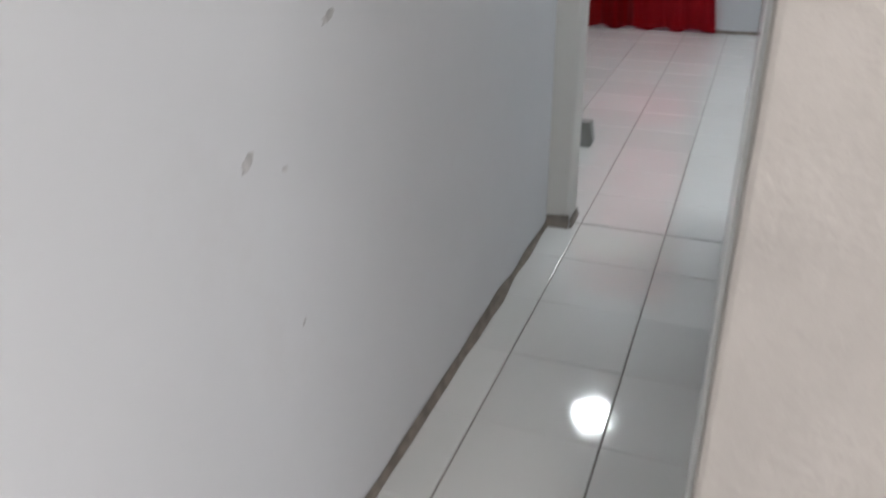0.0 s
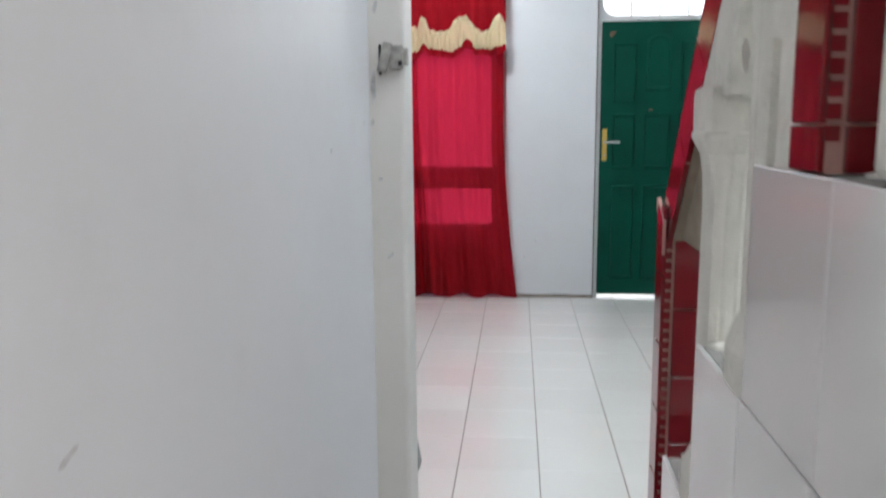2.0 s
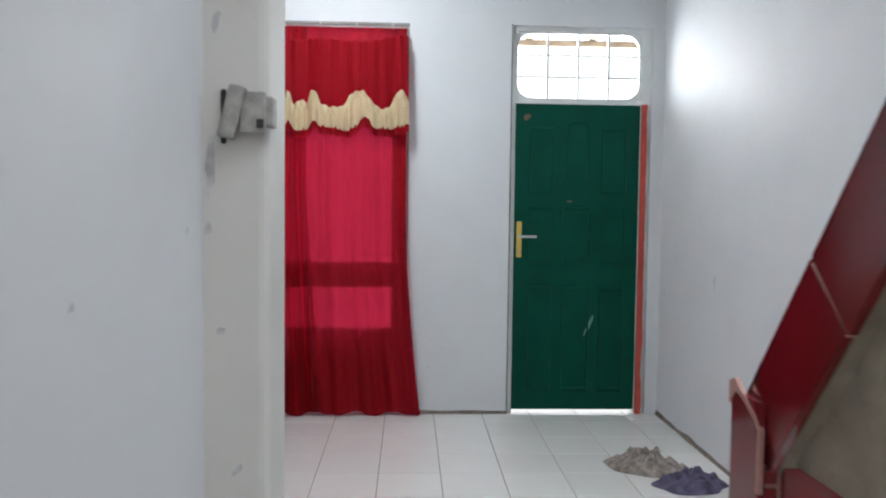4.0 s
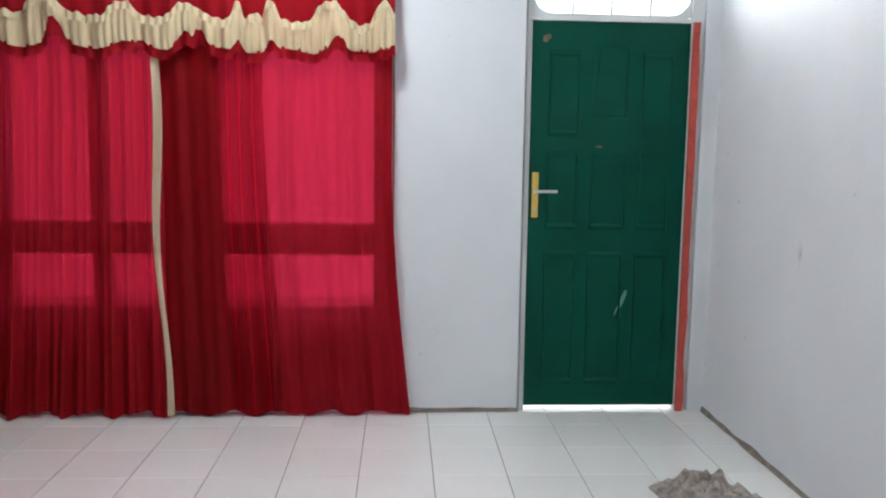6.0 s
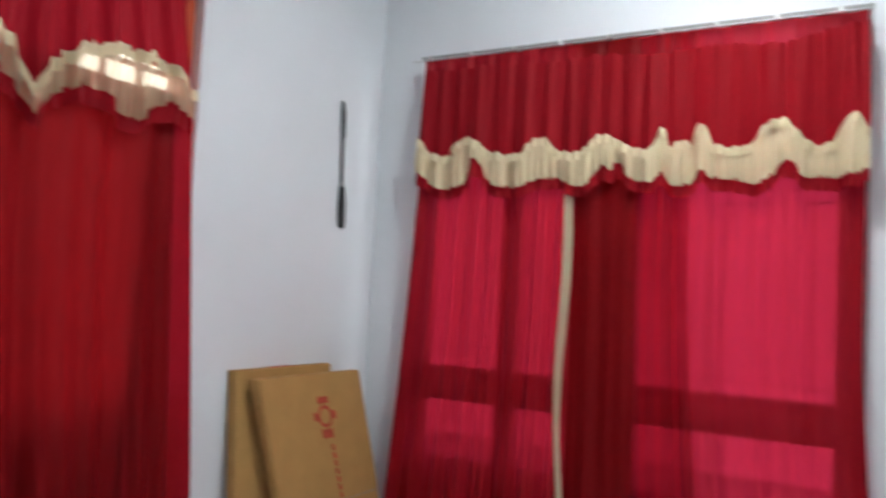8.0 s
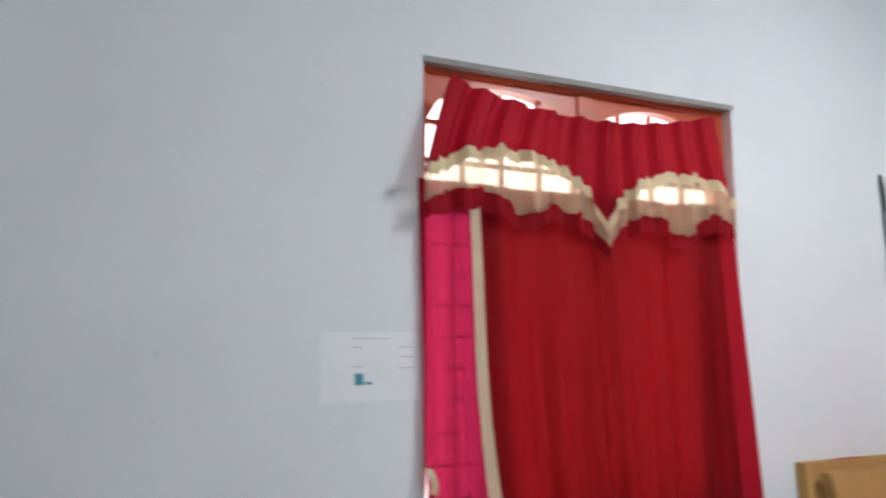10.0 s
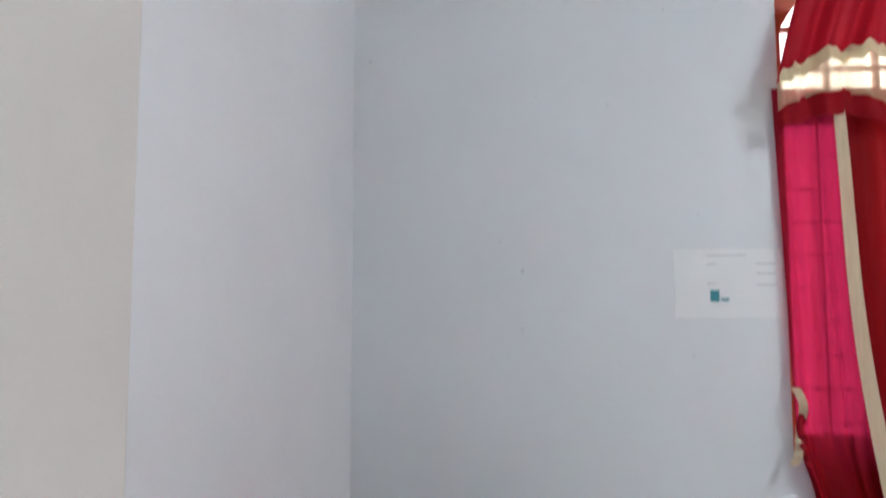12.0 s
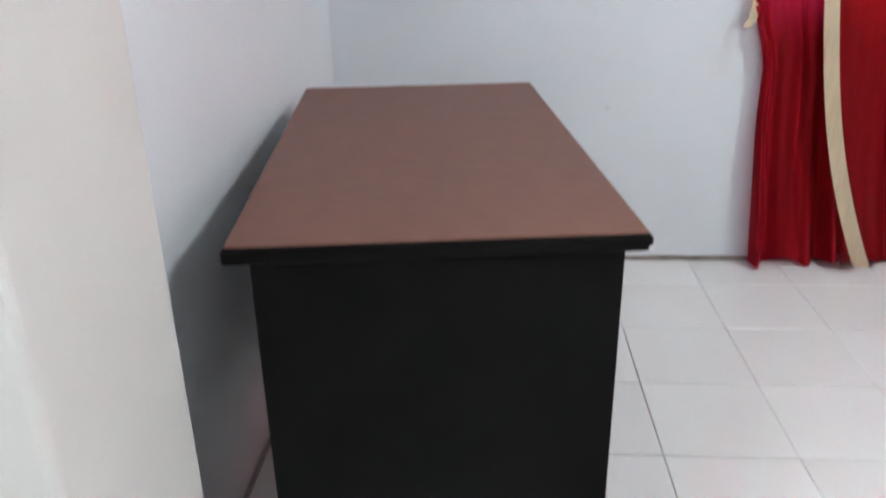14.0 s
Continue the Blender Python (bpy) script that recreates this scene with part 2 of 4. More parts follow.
def prism(bm, pts, axis, a, b):
    """A flat outline of (u, v) pairs pushed from a to b along x (u=y, v=z), y (u=x, v=z) or z (u=x, v=y)."""
    def at(u, v, w):
        return {"x": (w, u, v), "y": (u, w, v), "z": (u, v, w)}[axis]
    lo = [bm.verts.new(at(u, v, a)) for u, v in pts]
    hi = [bm.verts.new(at(u, v, b)) for u, v in pts]
    bm.faces.new(lo)
    bm.faces.new(hi[::-1])
    for i in range(len(pts)):
        j = (i + 1) % len(pts)
        bm.faces.new((lo[i], lo[j], hi[j], hi[i]))


def sheet(nu, nv, f):
    """A grid of points f(u, v), u and v from 0 to 1."""
    bm = bmesh.new()
    g = [[bm.verts.new(f(i / nu, j / nv)) for j in range(nv + 1)] for i in range(nu + 1)]
    for i in range(nu):
        for j in range(nv):
            bm.faces.new((g[i][j], g[i + 1][j], g[i + 1][j + 1], g[i][j + 1]))
    return bm


def blotch(bm, c, r, axis, off, n=9, squash=1.0, turn=0.0, thick=0.0012):
    """A flat irregular spot on a wall."""
    pts = []
    for i in range(n):
        a = 2 * math.pi * i / n
        q = r * random.uniform(0.6, 1.1)
        u, v = q * math.cos(a), q * squash * math.sin(a)
        pts.append((c[0] + u * math.cos(turn) - v * math.sin(turn), c[1] + u * math.sin(turn) + v * math.cos(turn)))
    prism(bm, pts, axis, off, off + thick)


# ---- plan ----
XL, XR, YF, YB, ZC = -2.875, 0.94, 6.66, 2.745, 3.1
XC = -0.935                       # corridor's closed side
TH = 0.15

# front wall, with window and door openings
WX0, WX1, WZ0, WZ1 = -2.63, -0.685, 0.50, 2.46
DX0, DX1, DZ1 = -0.035, 0.86, 2.47
structure("wall_front", boxes((XL - TH, WX0, YF, YF + TH, 0, ZC), (WX1, DX0, YF, YF + TH, 0, ZC), (WX0, WX1, YF, YF + TH, 0, WZ0),
          (WX0, WX1, YF, YF + TH, WZ1, ZC), (DX0, DX1, YF, YF + TH, DZ1, ZC), (DX1, XR + TH, YF, YF + TH, 0, ZC)), M_WALL,
          "bluish white painted front wall with small scuffs")
# left wall with the second window
VY0, VY1, VZ0, VZ1 = 4.101, 5.47, 0.845, 2.398
structure("wall_left", boxes((XL - TH, XL, YB - TH, VY0, 0, ZC), (XL - TH, XL, VY1, YF, 0, ZC), (XL - TH, XL, VY0, VY1, 0, VZ0),
          (XL - TH, XL, VY0, VY1, VZ1, ZC)), M_WALL, "bluish white painted side wall with nail marks")
structure("wall_right", boxes((XR, XR + TH, 0.88, YF, 0, 4.6)), M_WALL, "white painted wall beside the staircase")
structure("wall_back", boxes((XL, -1.195, YB - TH, YB, 0, ZC)), M_WALL, "white painted wall behind the desk")
structure("wall_corridor", boxes((XC - 0.15, XC, -2.6, 2.70, 0, ZC)), M_WALL_OLD, "worn grey white corridor wall with scuffs")


def rough_column():
    bm = boxes((-1.195, -0.852, 2.69, 2.83, 0, ZC), bevel=0.012, seg=3)
    return bm


structure("wall_pillar", rough_column(), M_PILLAR, "off-white plastered pillar at the corridor mouth", "pillar")
structure("wall_stair_end", boxes((-0.302, 1.7, 0.76, 0.88, 0, ZC), bevel=0.008), M_PLASTER, "beige plastered wall end beside the corridor")
# unseen closing walls; their openings are added to let the fill lamps in
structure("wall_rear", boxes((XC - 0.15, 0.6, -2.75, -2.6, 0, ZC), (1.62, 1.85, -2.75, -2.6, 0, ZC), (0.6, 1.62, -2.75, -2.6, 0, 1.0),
          (0.6, 1.62, -2.75, -2.6, 2.78, ZC)), M_WALL_OLD, "plain off-white unseen rear wall, opening added for the fill lamp")
structure("wall_rear_side", boxes((1.7, 1.85, -2.6, -1.55, 0, ZC), (1.7, 1.85, 0.05, 0.95, 0, ZC), (1.7, 1.85, -1.55, 0.05, 0, 1.0), (1.7, 1.85, -1.55, 0.05, 2.45, ZC)), M_WALL_OLD, "plain off-white unseen rear side wall, opening added for the fill lamp")
structure("ceiling", boxes((XL - TH, XR + TH, 2.75, YF + TH, ZC, ZC + 0.12), (XC - 0.15, -0.3, 0.95, 2.75, ZC, ZC + 0.12),
          (XC - 0.15, 1.85, -2.75, 0.95, ZC, ZC + 0.12)), M_FRAME, "plain white painted ceiling", "ceiling")
structure("wall_stairwell", boxes((-0.3, XR, 2.75, 2.85, ZC + 0.12, 4.6), (-0.3, XR, 0.85, 0.95, ZC + 0.12, 4.6), (-0.4, -0.3, 0.85, 2.85, ZC + 0.12, 4.6)),
          M_WALL, "white stairwell wall above the stairs")

# ground outside and porch beam
structure("ground", boxes((-400, 400, -400, 400, -0.34, -0.2)), M_GROUND, "pale concrete yard outside the house", "ground")
structure("porch_floor", boxes((-4.2, 2.5, YF + TH, 9.0, -0.2, -0.012)), M_GROUND, "pale concrete porch floor", "ground")
structure("backdrop_front", boxes((-9, 7, 11.0, 11.05, -0.19, 7)), M_BACK, "bright overcast sky beyond the porch", "backdrop")
structure("backdrop_side", boxes((-7.05, -7.0, 0.5, 10.5, -0.19, 7)), M_BACK, "bright overcast sky beyond the side window", "backdrop")
beam = thing("porch_beam", "weathered dark timber roof beam outside", "beam")
part("timber", boxes((-4.2, 2.6, 7.42, 7.48, 2.50, 2.545), bevel=0.006), M_WOOD, beam)
for i, x in enumerate((-0.1, 0.16, 0.62)):
    part("rafter", boxes((x, x + 0.05, 7.3, 7.56, 2.546, 2.60), bevel=0.005), M_WOOD, beam)

# ---- floor ----
floor = structure("floor", boxes((XL - TH, XR + TH, YB - TH, YF + TH, -0.1, -0.004), (XC - 0.15, 1.85, -2.75, YB - TH, -0.1, -0.004)), M_GROUT,
                  "white glossy ceramic tile floor with dark joints", "floor")
PITCH = 0.309


def tile_mesh(w, d, h=0.008, inset=0.004, bev=0.0022):
    bm = bmesh.new()
    rings = []
    for off, z in ((0, -h), (0, -bev), (bev * 0.35, -bev * 0.3), (bev, 0)):
        a, b = w / 2 - inset / 2 - off, d / 2 - 0.0005 - off
        rings.append([bm.verts.new((sx * a, sy * b, z)) for sx, sy in ((-1, -1), (1, -1), (1, 1), (-1, 1))])
    for lo, hi in zip(rings, rings[1:]):
        for i in range(4):
            j = (i + 1) % 4
            bm.faces.new((lo[i], lo[j], hi[j], hi[i]))
    bm.faces.new(rings[-1])
    return bm


full = to_mesh("tile", tile_mesh(PITCH, PITCH), M_TILE)
cut_tiles = {}


def lay(x0, x1, y0, y1, gx, gy):
    i0, i1 = math.floor((x0 - gx) / PITCH), math.ceil((x1 - gx) / PITCH)
    j0, j1 = math.floor((y0 - gy) / PITCH), math.ceil((y1 - gy) / PITCH)
    for i in range(i0, i1):
        for j in range(j0, j1):
            a0, a1 = max(x0, gx + i * PITCH), min(x1, gx + (i + 1) * PITCH)
            b0, b1 = max(y0, gy + j * PITCH), min(y1, gy + (j + 1) * PITCH)
            if a1 - a0 < 0.012 or b1 - b0 < 0.012:
                continue
            key = (round(a1 - a0, 3), round(b1 - b0, 3))
            if key[0] > PITCH - 0.002 and key[1] > PITCH - 0.002:
                me = full
            else:
                if key not in cut_tiles:
                    cut_tiles[key] = to_mesh("tile", tile_mesh(*key), M_TILE)
                me = cut_tiles[key]
            ob = new("tile", me)
            ob.parent = floor
            ob.matrix_basis = pose((a0 + a1) / 2, (b0 + b1) / 2, random.uniform(-0.0004, 0.0004), random.uniform(-0.12, 0.12), random.uniform(-0.12, 0.12))


GX, GY = -0.815, 4.30
lay(XL, XR, YB, YF + 0.12, GX, GY)
lay(XC, -0.3, -2.6, YB, GX, GY)
lay(-0.3, XR, 2.605, YB, GX, GY)
lay(-0.3, 1.7, -2.6, 0.76, GX, GY)

# thin brown lines along the foot of the walls
random.seed(3)


def foot_line(name, p0, p1, normal, label, h=0.03, w=0.02):
    p0, p1, n = Vector((*p0, 0)), Vector((*p1, 0)), Vector((*normal, 0))
    length = (p1 - p0).length
    k = max(6, int(length / 0.05))
    bm = bmesh.new()
    rows = []
    for i in range(k + 1):
        c = p0.lerp(p1, i / k)
        q = noise.noise(c * 6 + Vector((3.1, 0, 0)))
        hh, ww = h * (1 + 0.6 * q), w * (1 + 0.8 * q)
        rows.append([bm.verts.new(c + n * 0.0015 + Vector((0, 0, hh))), bm.verts.new(c + n * ww * 0.4 + Vector((0, 0, hh * 0.35))),
                     bm.verts.new(c + n * ww + Vector((0, 0, 0.0015))), bm.verts.new(c + Vector((0, 0, 0.0015)))])
    for a, b in zip(rows, rows[1:]):
        for i in range(3):
            bm.faces.new((a[i], a[i + 1], b[i + 1], b[i]))
    structure(name, bm, M_FOOT_LINE, label, "trim")


# the corridor's brown strip stands in for the shadow gap at the wall foot
foot_line("trim_corridor", (XC, -0.5), (XC, 2.69), (1, 0), "brown line painted as the shadow gap along the corridor wall", 0.028, 0.012)
foot_line("trim_pillar_side", (-0.935, 2.69), (-0.850, 2.69), (0, -1), "brown line at the pillar foot", 0.05, 0.012)
foot_line("trim_pillar", (-0.850, 2.69), (-0.850, 2.83), (1, 0), "brown line at the pillar foot", 0.03, 0.01)
foot_line("trim_front", (WX1, YF), (DX0, YF), (0, -1), "brown line along the front wall", 0.022, 0.010)
foot_line("trim_right", (XR, 2.9), (XR, YF), (-1, 0), "brown line along the right wall", 0.028, 0.010)
foot_line("trim_left", (XL, YB), (XL, YF), (1, 0), "thin line along the side wall", 0.016, 0.006)

# scuffs and nail holes on the walls
scuffs = bmesh.new()
for y, z, r, s, tn in ((1.155, 1.015, 0.026, 0.35, 0.3), (0.90, 0.86, 0.020, 0.5, 0.6), (0.99, 0.82, 0.008, 0.8, 0), (1.41, 1.05, 0.014, 0.25, 0.3),
                       (1.0, 0.55, 0.010, 0.3, 1.0), (2.3, 1.25, 0.005, 0.8, 0), (2.45, 1.75, 0.005, 0.8, 0), (2.62, 1.3, 0.005, 1, 0)):
    blotch(scuffs, (y, z), r, "x", XC, 17, s, tn, 0.0006)
structure("trim_scuffs_corridor", scuffs, M_RUB, "grey scuff marks on the corridor wall", "wall mark")
smears = bmesh.new()
for x, z, q, sq, tn in ((-0.925, 1.38, 0.045, 0.16, 1.55), (-0.917, 1.56, 0.018, 0.3, 1.3), (-0.928, 1.30, 0.010, 0.5, 1.5), (-0.892, 0.99, 0.010, 0.5, 0.8), (-0.912, 1.17, 0.007, 0.7, 0)):
    blotch(smears, (x, z), q, "y", 2.6885, 15, sq, tn, 0.001)
structure("trim_smears_pillar", smears, M_RUB, "grey smears on the pillar by the bracket", "wall mark")
nails = bmesh.new()
for y, z, r in ((3.67, 0.555, 0.008), (3.29, 1.222, 0.007), (3.29, 1.406, 0.007), (3.81, 1.142, 0.008), (3.567, 1.938, 0.008), (3.22, 1.5, 0.005),
                (3.06, 1.85, 0.005), (3.84, 1.58, 0.006), (2.80, 2.1, 0.008), (2.84, 2.32, 0.010), (3.34, 1.97, 0.005), (3.75, 2.25, 0.005)):
    blotch(nails, (y, z), r, "x", XL, 7)
structure("trim_nail_holes", nails, M_MARK, "dark nail holes in the side wall", "wall mark")
specks = bmesh.new()
for x, z, r in ((-0.541, 0.305, 0.010), (-0.47, 0.44, 0.008), (-0.53, 0.48, 0.007), (-0.42, 1.9, 0.004), (-0.46, 0.42, 0.006)):
    blotch(specks, (x, z), r, "y", YF - 0.0012, 7)
structure("trim_specks_front", specks, M_MARK, "small dark specks on the front wall", "wall mark")
specks2 = bmesh.new()
for y, z, r, s in ((6.35, 1.12, 0.011, 1), (6.5, 1.35, 0.008, 1), (5.75, 0.95, 0.018, 3.0), (6.2, 0.5, 0.01, 1), (6.55, 0.8, 0.01, 1.5), (5.4, 1.2, 0.008, 1)):
    blotch(specks2, (y, z), r, "x", XR - 0.0012, 8, s)
structure("trim_specks_right", specks2, M_MARK, "faint grey specks on the right wall", "wall mark")

# ---- front door ----
door_frame = tagged(new("door_1"), "green panelled front door closed in a white frame with a barred fanlight", "door", "", "structure")
part("frame", boxes((DX0, DX0 + 0.03, YF + 0.02, YF + 0.12, 0, DZ1), (0.797, DX1, YF + 0.02, YF + 0.12, 0, DZ1),
                    (DX0 + 0.03, 0.797, YF + 0.02, YF + 0.12, 1.99, 2.01), (DX0 + 0.03, 0.797, YF + 0.02, YF + 0.12, 2.44, DZ1)), M_FRAME, door_frame)
# thin grey strip draws the shadow line down the jamb
part("jamb_shadow_strip", boxes((DX0 - 0.006, DX0 + 0.004, YF - 0.004, YF + 0.019, 0.0, DZ1 + 0.006)), M_GREY, door_frame, "grey strip painted as the shadow at the frame's edge")
# door leaf with raised mouldings round six panels
LX0, LX1, LZ0, LZ1, LY = -0.003, 0.795, 0.024, 1.988, YF + 0.03
leaf = part("door_leaf", boxes((LX0, LX1, LY, LY + 0.04, LZ0, LZ1), bevel=0.003), M_GREEN, door_frame, "dark green gloss painted panelled leaf")


def ring(bm, pts, w, h, y):
    """A moulding of width w and height h along a closed outline on the leaf's face."""
    c = Vector((sum(p[0] for p in pts) / len(pts), 0, sum(p[1] for p in pts) / len(pts)))
    loops = []
    for k, (d, hh) in enumerate(((0, 0), (w * 0.4, h), (w * 0.6, h), (w, 0))):
        row = []
        for u, v in pts:
            p = Vector((u, 0, v))
            q = p + (c - p).normalized() * d * 1.2
            row.append(bm.verts.new((q.x, y - hh, q.z)))
        loops.append(row)
    n = len(pts)
    for a, b in zip(loops, loops[1:]):
        for i in range(n):
            j = (i + 1) % n
            bm.faces.new((a[i], a[j], b[j], b[i]))


def rect_pts(x0, x1, z0, z1, arch=False):
    if not arch:
        return [(x0, z0), (x1, z0), (x1, z1), (x0, z1)]
    r = (x1 - x0) / 2
    return [(x0, z0), (x1, z0)] + [((x0 + x1) / 2 + r * math.cos(a), z1 - r * 0.7 + r * 0.7 * math.sin(a)) for a in [math.pi * k / 10 for k in range(11)]]


for x0, x1, z0, z1, arch in ((0.085, 0.245, 1.42, 1.85, False), (0.31, 0.49, 1.50, 1.90, True), (0.555, 0.715, 1.42, 1.85, False),
                             (0.085, 0.245, 0.95, 1.35, False), (0.31, 0.49, 0.95, 1.35, False), (0.555, 0.715, 0.95, 1.35, False),
                             (0.085, 0.245, 0.14, 0.84, False), (0.31, 0.49, 0.14, 0.84, False), (0.555, 0.715, 0.14, 0.84, False)):
    bm = bmesh.new()
    ring(bm, rect_pts(x0, x1, z0, z1, arch), 0.03, 0.0055, LY - 0.0005)
    part("moulding", bm, M_GREEN, leaf)
handle = part("handle_plate", boxes((0.012, 0.047, LY - 0.008, LY - 0.0005, 1.01, 1.24), bevel=0.004), M_BRASS, leaf, "brass handle plate")
bm = boxes((0.022, 0.036, LY - 0.05, LY - 0.009, 1.137, 1.151), (0.022, 0.135, LY - 0.058, LY - 0.046, 1.137, 1.153), bevel=0.003)
part("lever", bm, M_STEEL, leaf, "worn steel lever")
bm = bmesh.new()
bmesh.ops.create_cone(bm, cap_ends=True, segments=14, radius1=0.007, radius2=0.007, depth=0.006, matrix=pose(0.029, LY - 0.010, 1.05, 90))
part("keyhole", bm, M_STEEL, leaf)
bm = bmesh.new()
blotch(bm, (0.505, 0.60), 0.06, "y", LY - 0.0025, 9, 0.22, 1.25)
blotch(bm, (0.47, 0.53), 0.03, "y", LY - 0.0025, 8, 0.2, 1.2)
blotch(bm, (0.425, 1.52), 0.014, "y", LY - 0.0025, 6, 0.5, 1)
part("scratches", bm, M_SCUFF, leaf, "pale scratches and scars in the paint")
bm = bmesh.new()
blotch(bm, (0.068, 1.905), 0.026, "y", LY - 0.0025, 11, 0.8, 0.4)
blotch(bm, (0.351, 1.372), 0.022, "y", LY - 0.0025, 9, 0.35)
part("bare_spots", bm, M_OLDPAINT, leaf, "brownish spots where the paint has come off")
# strip of red primer between leaf and wall
bm = bmesh.new()
pts = []
for k in range(25):
    z = 1.99 * k / 24
    pts.append((0.834 + 0.012 * noise.noise(Vector((z * 5, 1, 0))), z))
for k in range(24, -1, -1):
    pts.append((0.800, 1.99 * k / 24))
prism(bm, pts, "y", YF - 0.004, YF + 0.019)
part("primer_strip", bm, M_PRIMER, door_frame, "bare red primer strip beside the leaf")
# fanlight: plate with a rounded opening, filled by a lattice
FX0, FX1, FZ0, FZ1 = 0.002, 0.785, 2.025, 2.43


def rounded(x0, x1, z0, z1, r, n=7):
    pts = []
    for cx, cz, a0 in ((x1 - r, z1 - r, 0), (x0 + r, z1 - r, 90), (x0 + r, z0 + r, 180), (x1 - r, z0 + r, 270)):
        for k in range(n + 1):
            a = radians(a0 + 90 * k / n)
            pts.append((cx + r * math.cos(a), cz + r * math.sin(a)))
    return pts


def plate_with_hole(outer, inner, y0, y1):
    bm = bmesh.new()
    n = len(inner)
    cx, cz = (outer[0] + outer[1]) / 2, (outer[2] + outer[3]) / 2
    ov = []
    for u, v in inner:
        du, dv = u - cx, v - cz
        s = min((outer[1] - cx) / abs(du) if du else 9, (outer[3] - cz) / abs(dv) if dv else 9)
        ov.append((cx + du * s, cz + dv * s))
    L = {}
    for key, y in ((0, y0), (1, y1)):
        L[key] = ([bm.verts.new((u, y, v)) for u, v in inner], [bm.verts.new((u, y, v)) for u, v in ov])
    for i in range(n):
        j = (i + 1) % n
        bm.faces.new((L[0][0][i], L[0][0][j], L[0][1][j], L[0][1][i]))
        bm.faces.new((L[1][0][i], L[1][1][i], L[1][1][j], L[1][0][j]))
        bm.faces.new((L[0][0][i], L[1][0][i], L[1][0][j], L[0][0][j]))
    return bm


fan = part("fanlight", plate_with_hole((DX0 + 0.031, 0.796, 2.011, 2.439), rounded(FX0, FX1, FZ0, FZ1, 0.095), YF + 0.035, YF + 0.075), M_FRAME, door_frame,
           "white fanlight with rounded corners and bars")
for k in (1, 2, 3):
    x = FX0 + (FX1 - FX0) * k / 4
    part("bar", boxes((x - 0.0075, x + 0.0075, YF + 0.042, YF + 0.064, FZ0 - 0.005, FZ1 + 0.005), bevel=0.003), M_FRAME, fan)
for k in (1, 2):
    z = FZ0 + (FZ1 - FZ0) * k / 3
    part("bar", boxes((FX0 - 0.004, FX1 + 0.004, YF + 0.046, YF + 0.068, z - 0.0065, z + 0.0065), bevel=0.003), M_FRAME, fan)

# ---- windows ----


def window_front():
    w = tagged(new("window_1"), "wooden front window with glass panes behind red curtains", "window", "", "structure")
    y0, y1 = YF + 0.05, YF + 0.12
    part("frame", boxes((WX0, WX0 + 0.05, y0, y1, WZ0, WZ1), (WX1 - 0.10, WX1, y0, y1, WZ0, WZ1), (WX0 + 0.05, WX1 - 0.10, y0, y1, WZ0, WZ0 + 0.042),
                        (WX0 + 0.05, WX1 - 0.10, y0, y1, WZ1 - 0.05, WZ1), bevel=0.004), M_FRAME, w)
    part("mullion", boxes((-1.74, -1.555, y0, y1, WZ0 + 0.043, WZ1 - 0.051), bevel=0.004), M_FRAME, w)
    part("mullion", boxes((-2.185, -2.10, y0, y1, WZ0 + 0.043, WZ1 - 0.051), bevel=0.004), M_FRAME, w)
    for a, b in ((-2.579, -2.186), (-2.099, -1.741), (-1.554, -0.786)):
        part("transom", boxes((a, b, y0 + 0.002, y1, 0.808, 0.968), bevel=0.004), M_FRAME, w)
        g = part("pane", boxes((a, b, y0 + 0.03, y0 + 0.034, 0.543, 0.807)), M_GLASS, w)
        g.visible_shadow = False
        g = part("pane", boxes((a, b, y0 + 0.03, y0 + 0.034, 0.969, WZ1 - 0.051)), M_GLASS, w)
        g.visible_shadow = False
        for z in [1.01 + 0.052 * k for k in range(27)]:
            part("bar", boxes((a, b, y1 + 0.01, y1 + 0.018, z, z + 0.004)), M_GREY, w)
    part("lintel_edge", boxes((WX0 - 0.01, WX1 + 0.006, YF - 0.004, YF + 0.02, WZ1 - 0.008, WZ1 + 0.008)), M_GREY, w, "thin grey edge above the window")
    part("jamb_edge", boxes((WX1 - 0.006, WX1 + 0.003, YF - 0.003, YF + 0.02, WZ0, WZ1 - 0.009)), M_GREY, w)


window_front()


